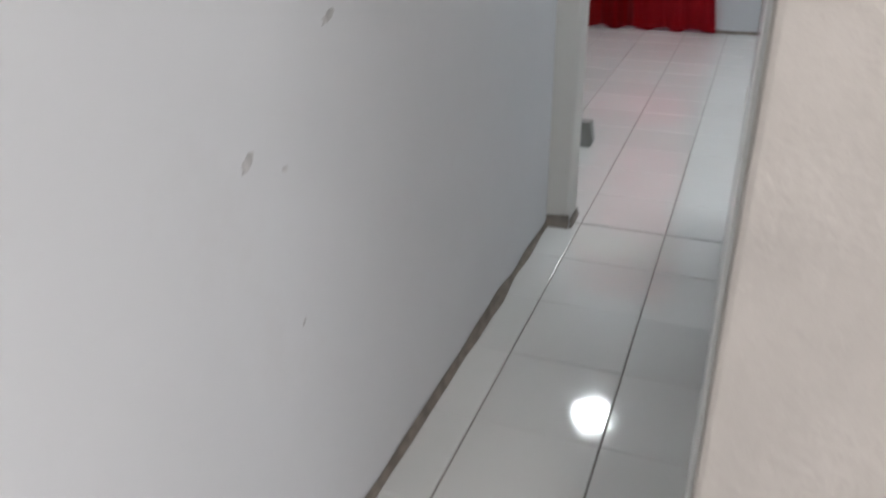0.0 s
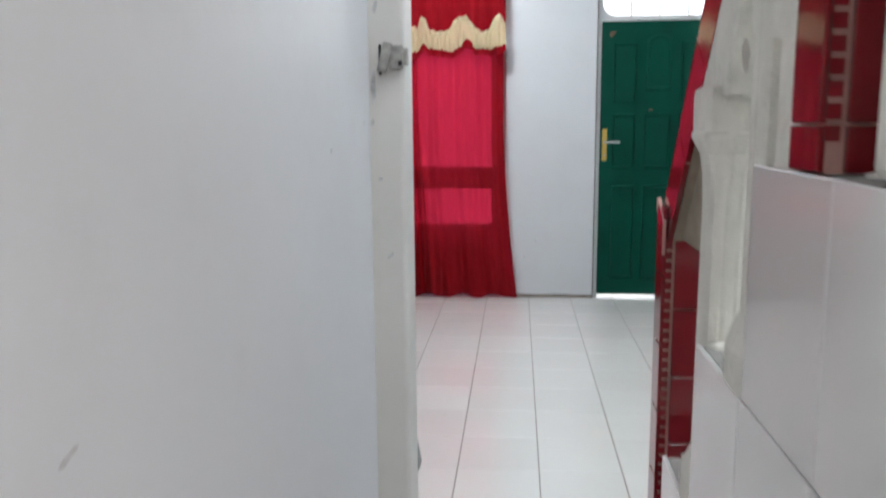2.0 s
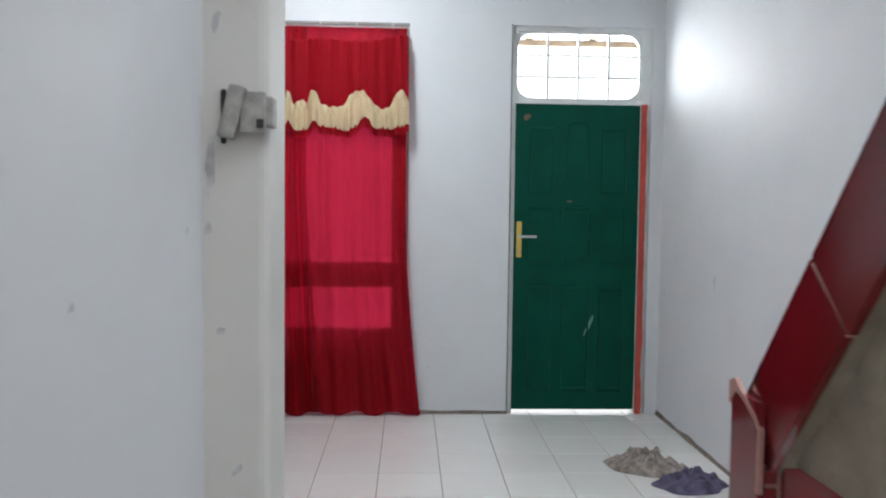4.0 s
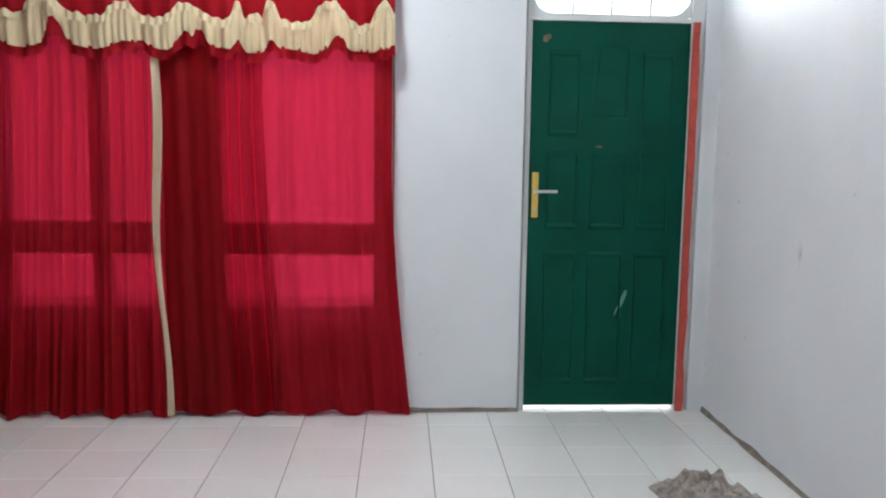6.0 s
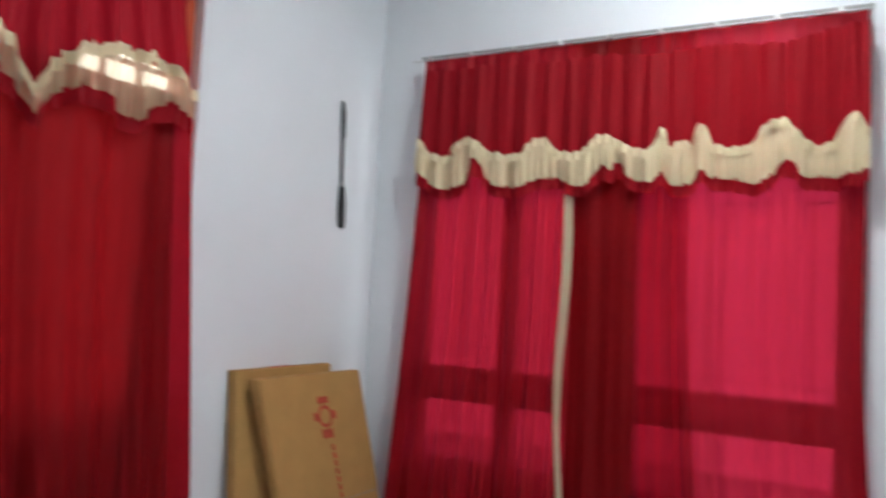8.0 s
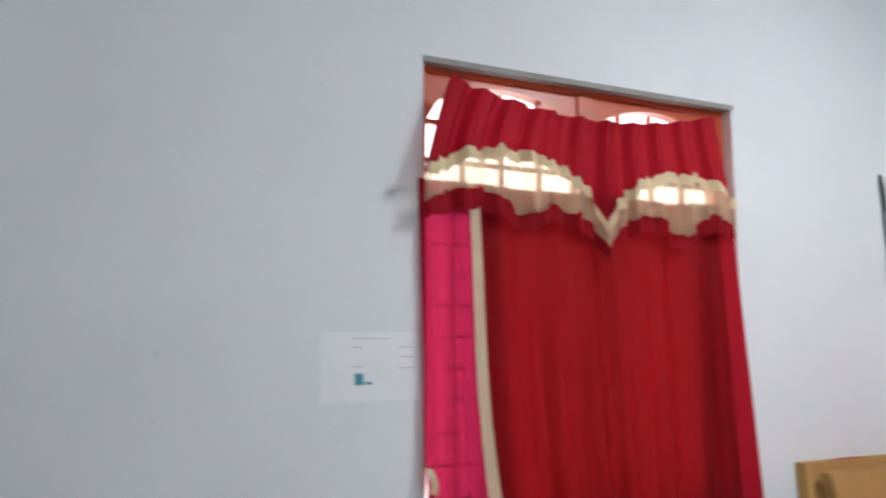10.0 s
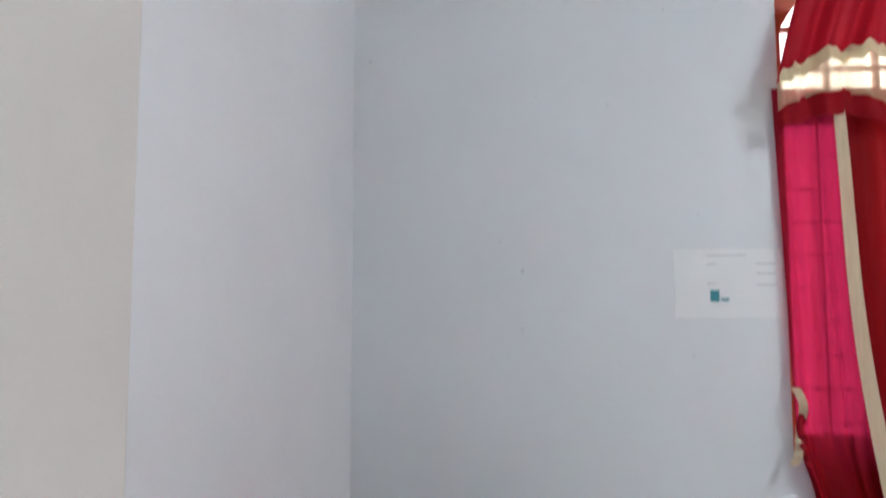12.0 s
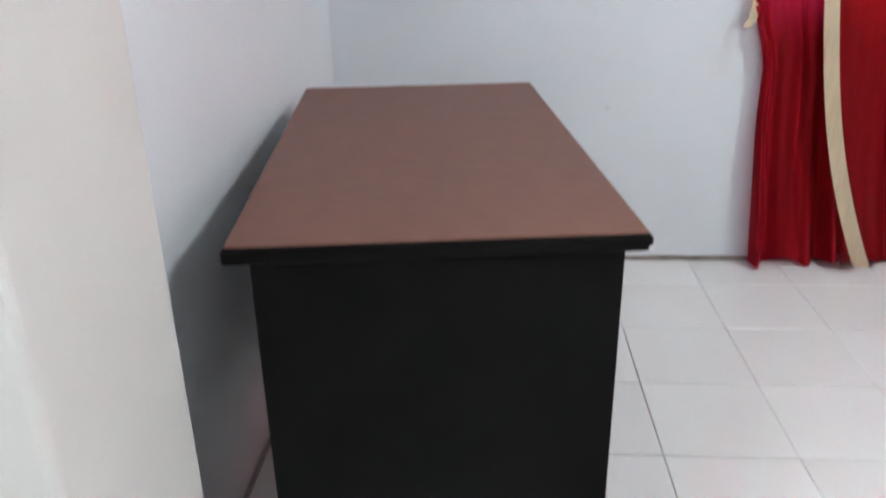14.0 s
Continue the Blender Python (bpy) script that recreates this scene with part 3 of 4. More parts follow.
def window_side():
    w = tagged(new("window_2"), "orange red painted window frame with arched fanlight openings", "window", "", "structure")
    x0, x1 = XL - 0.12, XL - 0.05
    part("frame", boxes((x0, x1, VY0, VY0 + 0.03, VZ0, VZ1 - 0.03), (x0, x1, VY1 - 0.05, VY1, VZ0, VZ1 - 0.03), (x0, x1, VY0, VY1, VZ1 - 0.03, VZ1),
                        (x0, x1, VY0 + 0.03, VY1 - 0.05, VZ0, VZ0 + 0.05)), M_ORANGE, w)
    part("transom", boxes((x0, x1 + 0.002, VY0 + 0.03, VY1 - 0.05, 1.885, 1.94), bevel=0.003), M_ORANGE, w)
    # two arched openings above the transom, as a plate with arched top edges
    mid = (VY0 + VY1) / 2
    for a, b in ((VY0 + 0.03, mid - 0.03), (mid + 0.03, VY1 - 0.05)):
        bm = bmesh.new()
        n = 12
        top = []
        for k in range(n + 1):
            t = k / n
            top.append((a + (b - a) * t, 2.19 + 0.155 * math.sin(math.pi * t) ** 0.45))
        prism(bm, top + [(b, VZ1 - 0.031), (a, VZ1 - 0.031)], "x", x0 + 0.01, x1 - 0.01)
        part("arch", bm, M_ORANGE, w)
        for k in (1, 2, 3):
            y = a + (b - a) * k / 4
            part("bar", boxes((x0 + 0.02, x0 + 0.04, y - 0.008, y + 0.008, 1.941, 2.335)), M_ORANGE, w)
        for z in (2.195, 2.06):
            part("bar", boxes((x0 + 0.042, x0 + 0.06, a, b, z - 0.008, z + 0.008)), M_ORANGE, w)
        for z in [0.93 + 0.105 * k for k in range(9)]:
            part("bar", boxes((x0 + 0.05, x0 + 0.056, a, b, z, z + 0.004)), M_GREY, w)
        for k in range(1, 6):
            y = a + (b - a) * k / 6
            part("bar", boxes((x0 + 0.058, x0 + 0.064, y, y + 0.004, VZ0 + 0.051, 1.884)), M_GREY, w)
        g = part("pane", boxes((x0 + 0.03, x0 + 0.034, a, b, VZ0 + 0.051, 1.884)), M_GLASS, w)
        g.visible_shadow = False
    part("mullion", boxes((x0, x1, mid - 0.03, mid + 0.03, VZ0 + 0.051, 1.884), (x0, x1, mid - 0.03, mid + 0.03, 1.941, VZ1 - 0.031), bevel=0.003), M_ORANGE, w)
    part("lintel_edge", boxes((XL - 0.04, XL + 0.003, VY0 - 0.004, VY1 + 0.01, VZ1 - 0.016, VZ1 + 0.004)), M_GREY, w, "thin grey edge above the window")


window_side()


# ---- curtains ----
def fold(u, seed, amp=0.02):
    return amp * (math.sin(u * 47 + seed) + 0.6 * math.sin(u * 91 + seed * 2.3) + 0.5 * noise.noise(Vector((u * 9, seed, 0))) * 2)


def curtain_front():
    c = thing("curtain", "long red sheer curtain with cream edging and a scalloped valance", "curtain", "window curtains")
    yb = YF - 0.055
    zt, zb = 2.425, 0.018

    def right(u, v):
        z = zt + (zb - zt) * v
        flare = max(0, (1.3 - z) / 1.3) ** 1.6
        x0, x1 = -1.83 + 0.03 * v, -0.695 + 0.105 * flare
        x = x0 + (x1 - x0) * u
        return (x, yb + fold(u, 1.0, 0.011) * (0.5 + 0.6 * v) - 0.008 * v, z + 0.012 * math.sin(u * 31) * v)

    def left(u, v):
        z = zt + (zb - zt) * v
        flare = max(0, (1.9 - z) / 1.9) ** 1.4
        x0, x1 = -2.575 - 0.12 * flare, -1.79
        x = x0 + (x1 - x0) * u
        return (x, yb - 0.014 + fold(u, 4.0, 0.019) * (0.5 + 0.7 * v) - 0.01 * v, z + 0.014 * math.sin(u * 23 + 1) * v)

    part("panel", sheet(150, 30, right), M_CURTAIN, c, "", True)
    part("panel", sheet(120, 30, left), M_CURTAIN3, c, "", True)

    # heavier overlap of the right panel beside the slit
    def overlap(u, v):
        p = right(u * 0.26, v)
        return (p[0], p[1] - 0.006, p[2])
    part("lining", sheet(40, 24, overlap), M_CURTAIN2, c, "denser red lining strip", True)

    # folded-back second layer next to the overlap, with loose vertical folds
    def fold_back(u, v):
        p = right(0.26 + u * (0.21 - 0.02 * math.sin(v * 5)), v)
        return (p[0], p[1] - 0.005 - 0.006 * math.sin(u * 23 + v), p[2])
    part("panel", sheet(40, 24, fold_back), M_FOLD, c, "", True)

    def edging(u, v):
        z = 1.80 + (0.02 - 1.80) * v
        xm = -1.812 + 0.032 * v + 0.012 * math.sin(v * 9) - 0.015 * math.sin(v * 3.1)
        w = 0.018 + 0.006 * math.sin(v * 6)
        return (xm + w * 2 * (u - 0.5), yb - 0.045 + 0.008 * math.sin(u * 3 + v * 5), z)
    part("edging", sheet(4, 40, edging), M_EDGE, c, "cream edging strip", True)

    # valance: gathered red satin, cream scalloped band pinned up at uneven points, red ruffle
    # pins along the rail: place, rise of the upper edge, half-width, rise of the lower edge, half-width
    pins = ((-2.555, 0.066, 0.042, 0.055, 0.05), (-2.305, 0.076, 0.082, 0.0, 0.04), (-2.255, 0.03, 0.06, 0.115, 0.042),
            (-1.945, 0.060, 0.060, 0.02, 0.05), (-1.865, 0.0, 0.05, 0.025, 0.03), (-1.66, 0.066, 0.065, 0.085, 0.045), (-1.60, 0.03, 0.05, 0.085, 0.04),
            (-1.415, 0.088, 0.026, 0.045, 0.025), (-1.335, 0.034, 0.030, 0.0, 0.03), (-1.262, 0.088, 0.034, 0.045, 0.028), (-0.99, 0.095, 0.080, 0.035, 0.05),
            (-0.955, 0.0, 0.05, 0.085, 0.042), (-0.735, 0.110, 0.052, 0.03, 0.04), (-0.690, 0.05, 0.04, 0.055, 0.03))

    def vx(u):
        return -2.565 + 1.885 * u

    def head(u):
        x = vx(u)
        lift = max(h * math.exp(-abs((x - p) / w) ** 3.2) for p, h, w, _, _ in pins)
        return 1.948 - 0.030 * u + lift + 0.004 * math.sin(u * 150) + 0.006 * math.sin(u * 37 + 1)

    def foot(u):
        x = vx(u)
        lift = max(h * math.exp(-abs((x - p) / w) ** 2.4) for p, _, _, h, w in pins)
        return 1.806 - 0.018 * u + lift + 0.012 * math.sin(u * 34 + 2)

    def gather(u, v):
        return yb - 0.05 - 0.010 * math.sin(u * 118 + 1.5 * math.sin(u * 13)) - 0.005 * math.sin(u * 240 + 1) * (1 - v) - 0.014 * math.sin(u * 44 + 1) * v

    def pleat(u):
        return 0.006 * math.sin(u * 330 + 2 * math.sin(u * 40)) + 0.005 * math.sin(u * 121)

    def top_edge(u):
        return 2.370 - 0.016 * math.sin(math.pi * u * 4 + 0.4) ** 2 - 0.030 * math.sin(math.pi * min(1, u * 0.62)) ** 2 + 0.03 * max(0, u - 0.86) / 0.14 + 0.003 * math.sin(u * 170)
    part("valance", sheet(260, 10, lambda u, v: (vx(u) + 0.02 * (1 - v) * (0.5 - u), gather(u, v), top_edge(u) + (head(u) - 0.03 - top_edge(u)) * v)), M_VAL, c, "gathered red satin valance", True)
    part("band", sheet(320, 6, lambda u, v: (vx(u), gather(u, 1) - 0.010 - pleat(u) * (0.4 + v) - 0.012 * math.sin(math.pi * v), head(u) - 0.012 + (foot(u) - head(u) + 0.012) * v)), M_BAND, c, "cream satin scalloped band", True)
    part("band_trim", sheet(320, 3, lambda u, v: (vx(u), gather(u, 1) - 0.018 - 1.3 * pleat(u + 0.01) - 0.010 * v, head(u) + 0.006 + 0.004 * math.sin(u * 260) - 0.038 * v)), M_BAND, c, "cream pleated heading strip", True)
    part("ruffle", sheet(260, 4, lambda u, v: (vx(u), gather(u, 1) - 0.004 - 0.010 * math.sin(u * 210) * v, foot(u) + 0.012 - (0.058 + 0.4 * max(0, foot(u) - 1.83)) * v)), M_VAL, c, "dark red ruffled hem", True)
    bm = bmesh.new()
    bmesh.ops.create_cone(bm, cap_ends=True, segments=10, radius1=0.004, radius2=0.004, depth=1.95, matrix=pose(-1.66, yb - 0.03, 2.42, 0, 90))
    part("cord", bm, M_STEEL, c)
    for i in range(9):
        x = -2.55 + 0.22 * i
        part("hook", boxes((x, x + 0.012, yb - 0.045, yb - 0.02, 2.415, 2.44), bevel=0.002), M_STEEL, c)


curtain_front()


def curtain_side():
    c = thing("curtain", "red curtain with cream swag valance over the side window", "curtain", "window curtains")
    xb = XL + 0.022
    zt = 2.43

    def main(u, v):
        z = 2.06 + (0.02 - 2.06) * v
        y0 = 4.60 + 0.20 * v ** 2.2
        y = y0 + (5.54 - y0 + 0.08 * v) * u
        broad = 0.018 * math.sin(u * 21 + 0.6 + 0.4 * v) + 0.009 * math.sin(u * 43 + 2) + 0.03 * math.exp(-((u - 0.52) / 0.03) ** 2) + 0.006 * math.sin(u * 71 + 3 * v)
        return (xb + 0.008 + broad * (0.6 + 0.8 * v) + 0.03 * v, y, z + 0.012 * math.sin(u * 20) * v)
    part("panel", sheet(120, 30, main), M_CURTAIN2, c, "", True)

    def strip(u, v):
        z = 2.07 + (0.02 - 2.07) * v
        y0 = 4.432 + 0.022 * min(1, v / 0.56) + 0.045 * min(1, max(0, (v - 0.56) / 0.08)) + 0.05 * max(0, v - 0.75) * 4 * 0.6
        deep = max(0, (v - 0.5)) * 2
        return (xb - 0.012 + (0.010 * math.sin(u * 16 + 1) + 0.007 * math.sin(u * 33)) * (0.5 + v) + 0.035 * deep * math.sin(u * 13 + 0.5) ** 2 + 0.03 * v, y0 + (4.69 + 0.15 * v ** 2 - y0) * u, z - 0.015 * math.sin(u * 13) * v)
    part("panel", sheet(60, 26, strip), M_PINKSHEER, c, "bright pinkish red single-layer panel", True)

    def strip_far(u, v):
        return (xb + 0.004 + 0.008 * math.sin(u * 9) * (0.4 + v) + 0.03 * v, 5.44 + (0.18 + 0.12 * v) * u, 2.07 + (0.02 - 2.07) * v)
    part("panel", sheet(16, 24, strip_far), M_CURTAIN3, c, "bright pinkish red single-layer panel", True)

    def edging(u, v):
        z = 2.0 + (0.03 - 2.0) * v
        y = 4.592 + 0.035 * v + 0.225 * v ** 3.2
        return (xb + 0.045 + 0.05 * v + 0.004 * math.sin(v * 14), y + 0.045 * (0.7 + 0.4 * v) * (u - 0.5), z)
    part("edging", sheet(3, 40, edging), M_EDGE, c, "cream edging strip", True)

    def hump(u, c0, w, p):
        return max(0.0, 1 - abs((u - c0) / w) ** p) ** 0.8

    def arch(u):
        return 1.93 + 0.245 * hump(u, 0.23, 0.30, 2.6) + 0.222 * hump(u, 0.80, 0.27, 2.6) + 0.006 * math.sin(u * 70) + 0.004 * math.sin(u * 160)

    def low(u):
        droop = 0.085 * math.exp(-((u - 0.285) / 0.075) ** 2) + 0.03 * math.exp(-((u - 0.42) / 0.03) ** 2) + 0.100 * math.exp(-((u - 0.79) / 0.065) ** 2)
        return 1.857 + 0.185 * hump(u, 0.23, 0.30, 3.0) + 0.155 * hump(u, 0.82, 0.28, 3.0) - droop + 0.005 * math.sin(u * 90)

    def vy(u, v):
        return 4.525 - 0.10 * v ** 0.8 + (5.56 - 4.525 + 0.14 * v) * u

    def top(u):
        return 2.440 - 0.090 * math.sin(math.pi * min(1, u * 1.02)) ** 0.8

    def gx(u, v):
        return xb + 0.032 + 0.015 * math.sin(u * 62 + 0.8 * math.sin(u * 9)) + 0.007 * math.sin(u * 130 + 1) + 0.02 * v

    def crimp(u):
        return 0.007 * math.sin(u * 150 + 2 * math.sin(u * 21)) + 0.005 * math.sin(u * 67)
    part("valance", sheet(180, 10, lambda u, v: (gx(u, v), vy(u, v), top(u) + (arch(u) - 0.01 - top(u)) * v)), M_VAL, c, "gathered red satin valance", True)
    part("band", sheet(220, 6, lambda u, v: (gx(u, 1) + 0.010 + crimp(u) * (0.4 + v), vy(u, 1), arch(u) - 0.01 + (low(u) - arch(u) + 0.01) * v)), M_BAND2, c, "cream satin swag band", True)
    part("band_trim", sheet(220, 3, lambda u, v: (gx(u, 1) + 0.018 + 1.3 * crimp(u + 0.01) + 0.008 * v, vy(u, 1), arch(u) + 0.012 + 0.006 * math.sin(u * 190) - 0.045 * v)), M_BAND, c, "cream pleated heading strip", True)
    part("ruffle", sheet(180, 4, lambda u, v: (gx(u, 1) + 0.003 + 0.008 * math.sin(u * 120) * v, vy(u, 1), low(u) + 0.012 - (0.058 + 0.25 * max(0, low(u) - 1.93)) * v)), M_VAL, c, "dark red ruffled hem", True)

    def tie(u, v):
        z = 1.10 - 0.24 * v
        return (xb + 0.02 + 0.02 * math.sin(v * 9), 4.452 + 0.018 * math.sin(v * 4) + 0.024 * (u - 0.5), z)
    part("tieback", sheet(3, 14, tie), M_EDGE, c, "cream and red tieback ribbon", True)
    part("tieback_hem", sheet(2, 8, lambda u, v: (xb + 0.03 + 0.01 * math.sin(v * 7), 4.45 + 0.022 * v + 0.014 * u, 0.93 - 0.07 * v)), M_VAL, c, "", True)
    # drawn on a rail from 4.455 to 5.67, stretched to the window's true width and height
    fit_to = Matrix.Translation((0, VY0, 0.002)) @ Matrix.Diagonal((1, (VY1 - VY0) / 1.215, 0.953, 1)) @ Matrix.Translation((0, -4.455, 0))
    for ob in c.children:
        ob.data.transform(fit_to)


curtain_side()


# ---- stairs ----
stair = tagged(new("staircase"), "concrete staircase with white tiled side and red tiled handrail", "staircase", "", "structure")
SX = -0.308
rows_t = ((0.0, 0.36, 2.60), (0.36, 0.65, 2.37), (0.65, 0.945, 2.13), (0.945, 1.247, 1.87))
core = bmesh.new()
for z0, z1, ye in rows_t:
    box(core, SX + 0.011, -0.10, 0.881, ye - 0.010, z0, z1 - 0.002)
part("stringer", core, M_CEMENT, stair, "grey cement stringer with bare step tops")
RISE, RUN = 0.19, 0.165
for k in range(9):
    y1 = 2.60 - RUN * k
    part("step", boxes((-0.099, XR - 0.002, max(0.883, y1 - RUN), y1, 0.0, RISE * (k + 1)), bevel=0.004), M_TILE, stair)
# white wall tiles on the side
for z0, z1, ye in rows_t:
    y = ye
    while y > 0.89:
        ya = max(0.881, y - 0.25)
        if y - ya > 0.02:
            bm = boxes((SX + random.uniform(-0.0008, 0.0008), SX + 0.010, ya + 0.0012, y - 0.0012, z0 + 0.0012, z1 - 0.0012), bevel=0.0015, seg=1)
            part("tile", bm, M_WTILE, stair)
        y -= 0.25
    # ragged mortar over the step top and edge
    bm = bmesh.new()
    n = 5
    for k in range(n):
        a = ye - 0.26 * k / n - 0.002
        r = 0.010 + 0.012 * random.random()
        bmesh.ops.create_icosphere(bm, subdivisions=1, radius=r, matrix=Matrix.LocRotScale((SX + 0.035 + random.uniform(0, 0.03), max(0.90, a - 0.01), z1 - 0.003), None, (1.6, 1.6, 0.6)))
    part("mortar", bm, M_CREAM, stair, "ragged mortar dabs", True)


# newel posts: red tile faces, mosaic corner strips, bare plaster above
def newel(name, y0, y1, zb, zt, plaster_to, x0=-0.298):
    x1 = x0 + 0.126
    p = part(name, boxes((x0 + 0.008, x1 - 0.008, y0 + 0.008, y1 - 0.008, zb, min(plaster_to, zt - 0.012))), M_PINK, stair, "post clad in dark red tiles with mosaic strips")
    h = 0.145
    z = zt
    while z > zb + 0.02:
        a = max(zb, z - h)
        part("red_tile", boxes((x0, x0 + 0.0075, y0 + 0.009, y1, a + 0.0015, z - 0.0015), bevel=0.001, seg=1), M_RED, p)
        z -= h
    z = plaster_to
    while z > zb + 0.02:
        a = max(zb, z - h)
        part("red_tile", boxes((x0 + 0.024, x1 - 0.024, y0, y0 + 0.0075, a + 0.0015, z - 0.0015), bevel=0.001, seg=1), M_RED, p)
        z -= h
    # mosaic chips along both front edges
    chips = []
    z = plaster_to - 0.004
    while z > zb + 0.03:
        chips.append(z)
        z -= 0.021
    for xa in (x0 + 0.004, x1 - 0.019):
        for z in chips:
            part("chip", boxes((xa, xa + 0.014, y0 + 0.002, y0 + 0.0078, z - 0.015, z)), M_RED, p)
    # ragged plaster lapping over the inner edge of the tiles
    bm = bmesh.new()
    z = zb + 0.02
    while z < plaster_to - 0.02:
        q = random.uniform(0.009, 0.016)
        bmesh.ops.create_icosphere(bm, subdivisions=2, radius=q, matrix=Matrix.LocRotScale((x1 - 0.004 + random.uniform(-0.008, 0.004), y0 + 0.003, z), None, (0.8, 0.22, 1.5)))
        z += q * random.uniform(1.0, 1.6)
    part("plaster_lip", bm, M_CREAM, p, "ragged white plaster edge", True)
    # curved cap trim
    bm = bmesh.new()
    pts = [(y1 + 0.004, zt - 0.02), (y1 + 0.004, zt + 0.006), (y1 - 0.01, zt + 0.012), (y1 - 0.03, zt), (y0 + 0.018, zt - 0.018), (y0 + 0.006, zt - 0.03), (y0 + 0.006, zt - 0.10),
           (y0 + 0.011, zt - 0.10), (y0 + 0.011, zt - 0.033), (y0 + 0.020, zt - 0.023), (y1 - 0.03, zt - 0.006), (y1 - 0.012, zt - 0.002)]
    prism(bm, pts, "x", x0 - 0.0015, x0 + 0.004)
    part("cap_trim", bm, M_PINK, p, "pale moulded cap edge")
    return p


NZ = 1.128
newel("newel_post", 2.485, 2.568, 0.36, NZ, 1.06)
newel("newel_post", 1.662, 1.75, 1.247, 2.60, 2.60, -0.306)

# sloping handrail, its side in red tiles parted by pale slanting joints
SL = 1.24
yA, yB2 = 2.562, 1.755


def zr(y):
    return 1.13 + SL * (2.54 - y)


DEPTH = 0.142
bm = bmesh.new()
prism(bm, [(yA, zr(yA) - 0.006), (yB2, zr(yB2) - 0.006), (yB2, zr(yB2) - DEPTH + 0.004), (2.50, zr(2.50) - DEPTH + 0.004), (yA, zr(yA) - 0.05)], "x", -0.278, -0.18)
rail = part("handrail", bm, M_BARE, stair, "sloping handrail clad in dark red tiles")
ys = [yA - 0.010, 2.416, 2.289, 2.16, 2.03, 1.90, yB2]
for a, b in zip(ys, ys[1:]):
    bm = bmesh.new()
    lo = 0.066
    pts = [(a - 0.002, zr(a - 0.002)), (b + 0.002, zr(b + 0.002)), (b + 0.002 - lo if b > yB2 else b, zr(b - lo if b > yB2 else b) - DEPTH + 0.02 * 0), (a - 0.002 - lo, zr(a - lo) - DEPTH)]
    if a == ys[0]:
        pts = [(a, zr(a)), (b + 0.002, zr(b + 0.002)), (b + 0.002 - lo, zr(b - lo) - DEPTH), (2.49, zr(2.49) - DEPTH)]
    prism(bm, pts, "x", -0.290, -0.2805)
    part("red_tile", bm, M_RED, rail)
    bm = bmesh.new()
    prism(bm, [(b + 0.004, zr(b + 0.004) - 0.002), (b - 0.004, zr(b - 0.004) - 0.002), (b - 0.004 - lo, zr(b - 0.004 - lo) - DEPTH + 0.002), (b + 0.004 - lo, zr(b + 0.004 - lo) - DEPTH + 0.002)], "x", -0.2885, -0.2785)
    part("joint", bm, M_PINK, rail)
    bm = bmesh.new()
    v = [bm.verts.new(p) for p in ((-0.290, a - 0.002, zr(a - 0.002) + 0.004), (-0.175, a - 0.002, zr(a - 0.002) + 0.004), (-0.175, b + 0.002, zr(b + 0.002) + 0.004), (-0.290, b + 0.002, zr(b + 0.002) + 0.004))]
    w = [bm.verts.new((q.co.x, q.co.y, q.co.z - 0.008)) for q in v]
    bm.faces.new(v)
    bm.faces.new(w[::-1])
    for i in range(4):
        j = (i + 1) % 4
        bm.faces.new((v[i], w[i], w[j], v[j]))
    part("red_tile", bm, M_RED, rail)
# bare mortar between newel and rail
bm = bmesh.new()
prism(bm, [(2.487, 1.062), (2.487, zr(2.487) - DEPTH + 0.008), (2.19, zr(2.19) - DEPTH + 0.008), (2.19, 1.062)], "x", -0.262, -0.240)
part("mortar_fill", bm, M_BARE, stair, "bare brown mortar under the handrail")
part("mortar_fill", boxes((-0.288, -0.18, 2.49, 2.555, 1.062, 1.09)), M_BARE, stair, "bare brown mortar above the post tiles")


def baluster(y, zb, zt):
    """Square baluster of cast cement: foot, ribbed shaft, collar ring and a heavy block head."""
    bm = bmesh.new()
    H = zt - zb
    prof = [(0.0, 0.054), (0.05, 0.054), (0.075, 0.046), (0.10, 0.036), (H - 0.20, 0.035), (H - 0.14, 0.037), (H - 0.105, 0.043), (H - 0.088, 0.053),
            (H - 0.080, 0.0575), (H - 0.074, 0.0575), (H - 0.070, 0.0545), (H - 0.05, 0.0555), (H - 0.015, 0.0555), (H - 0.004, 0.053), (H, 0.046)]
    n = 40
    loops = []
    for h, r in prof:
        row = []
        for k in range(n):
            a = 2 * math.pi * (k + 0.5) / n
            c, s = math.cos(a), math.sin(a)
            q = r / max(abs(c), abs(s)) ** 0.80
            if 0.09 < h < H - 0.15:
                q *= 1 - 0.035 * (k % 4 == 0)
            q *= 1 + 0.035 * noise.noise(Vector((c * 3, s * 3, h * 14 + y)))
            row.append(bm.verts.new((-0.263 + q * c * 0.85, y + q * s, zb + h)))
        loops.append(row)
    for a, b in zip(loops, loops[1:]):
        for i in range(n):
            j = (i + 1) % n
            bm.faces.new((a[i], a[j], b[j], b[i]))
    bm.faces.new(loops[0])
    bm.faces.new(loops[-1][::-1])
    part("baluster", bm, M_CREAM, stair, "rough cream cast cement baluster")


baluster(2.17, 0.65, 1.352)
baluster(1.92, 0.945, 1.66)
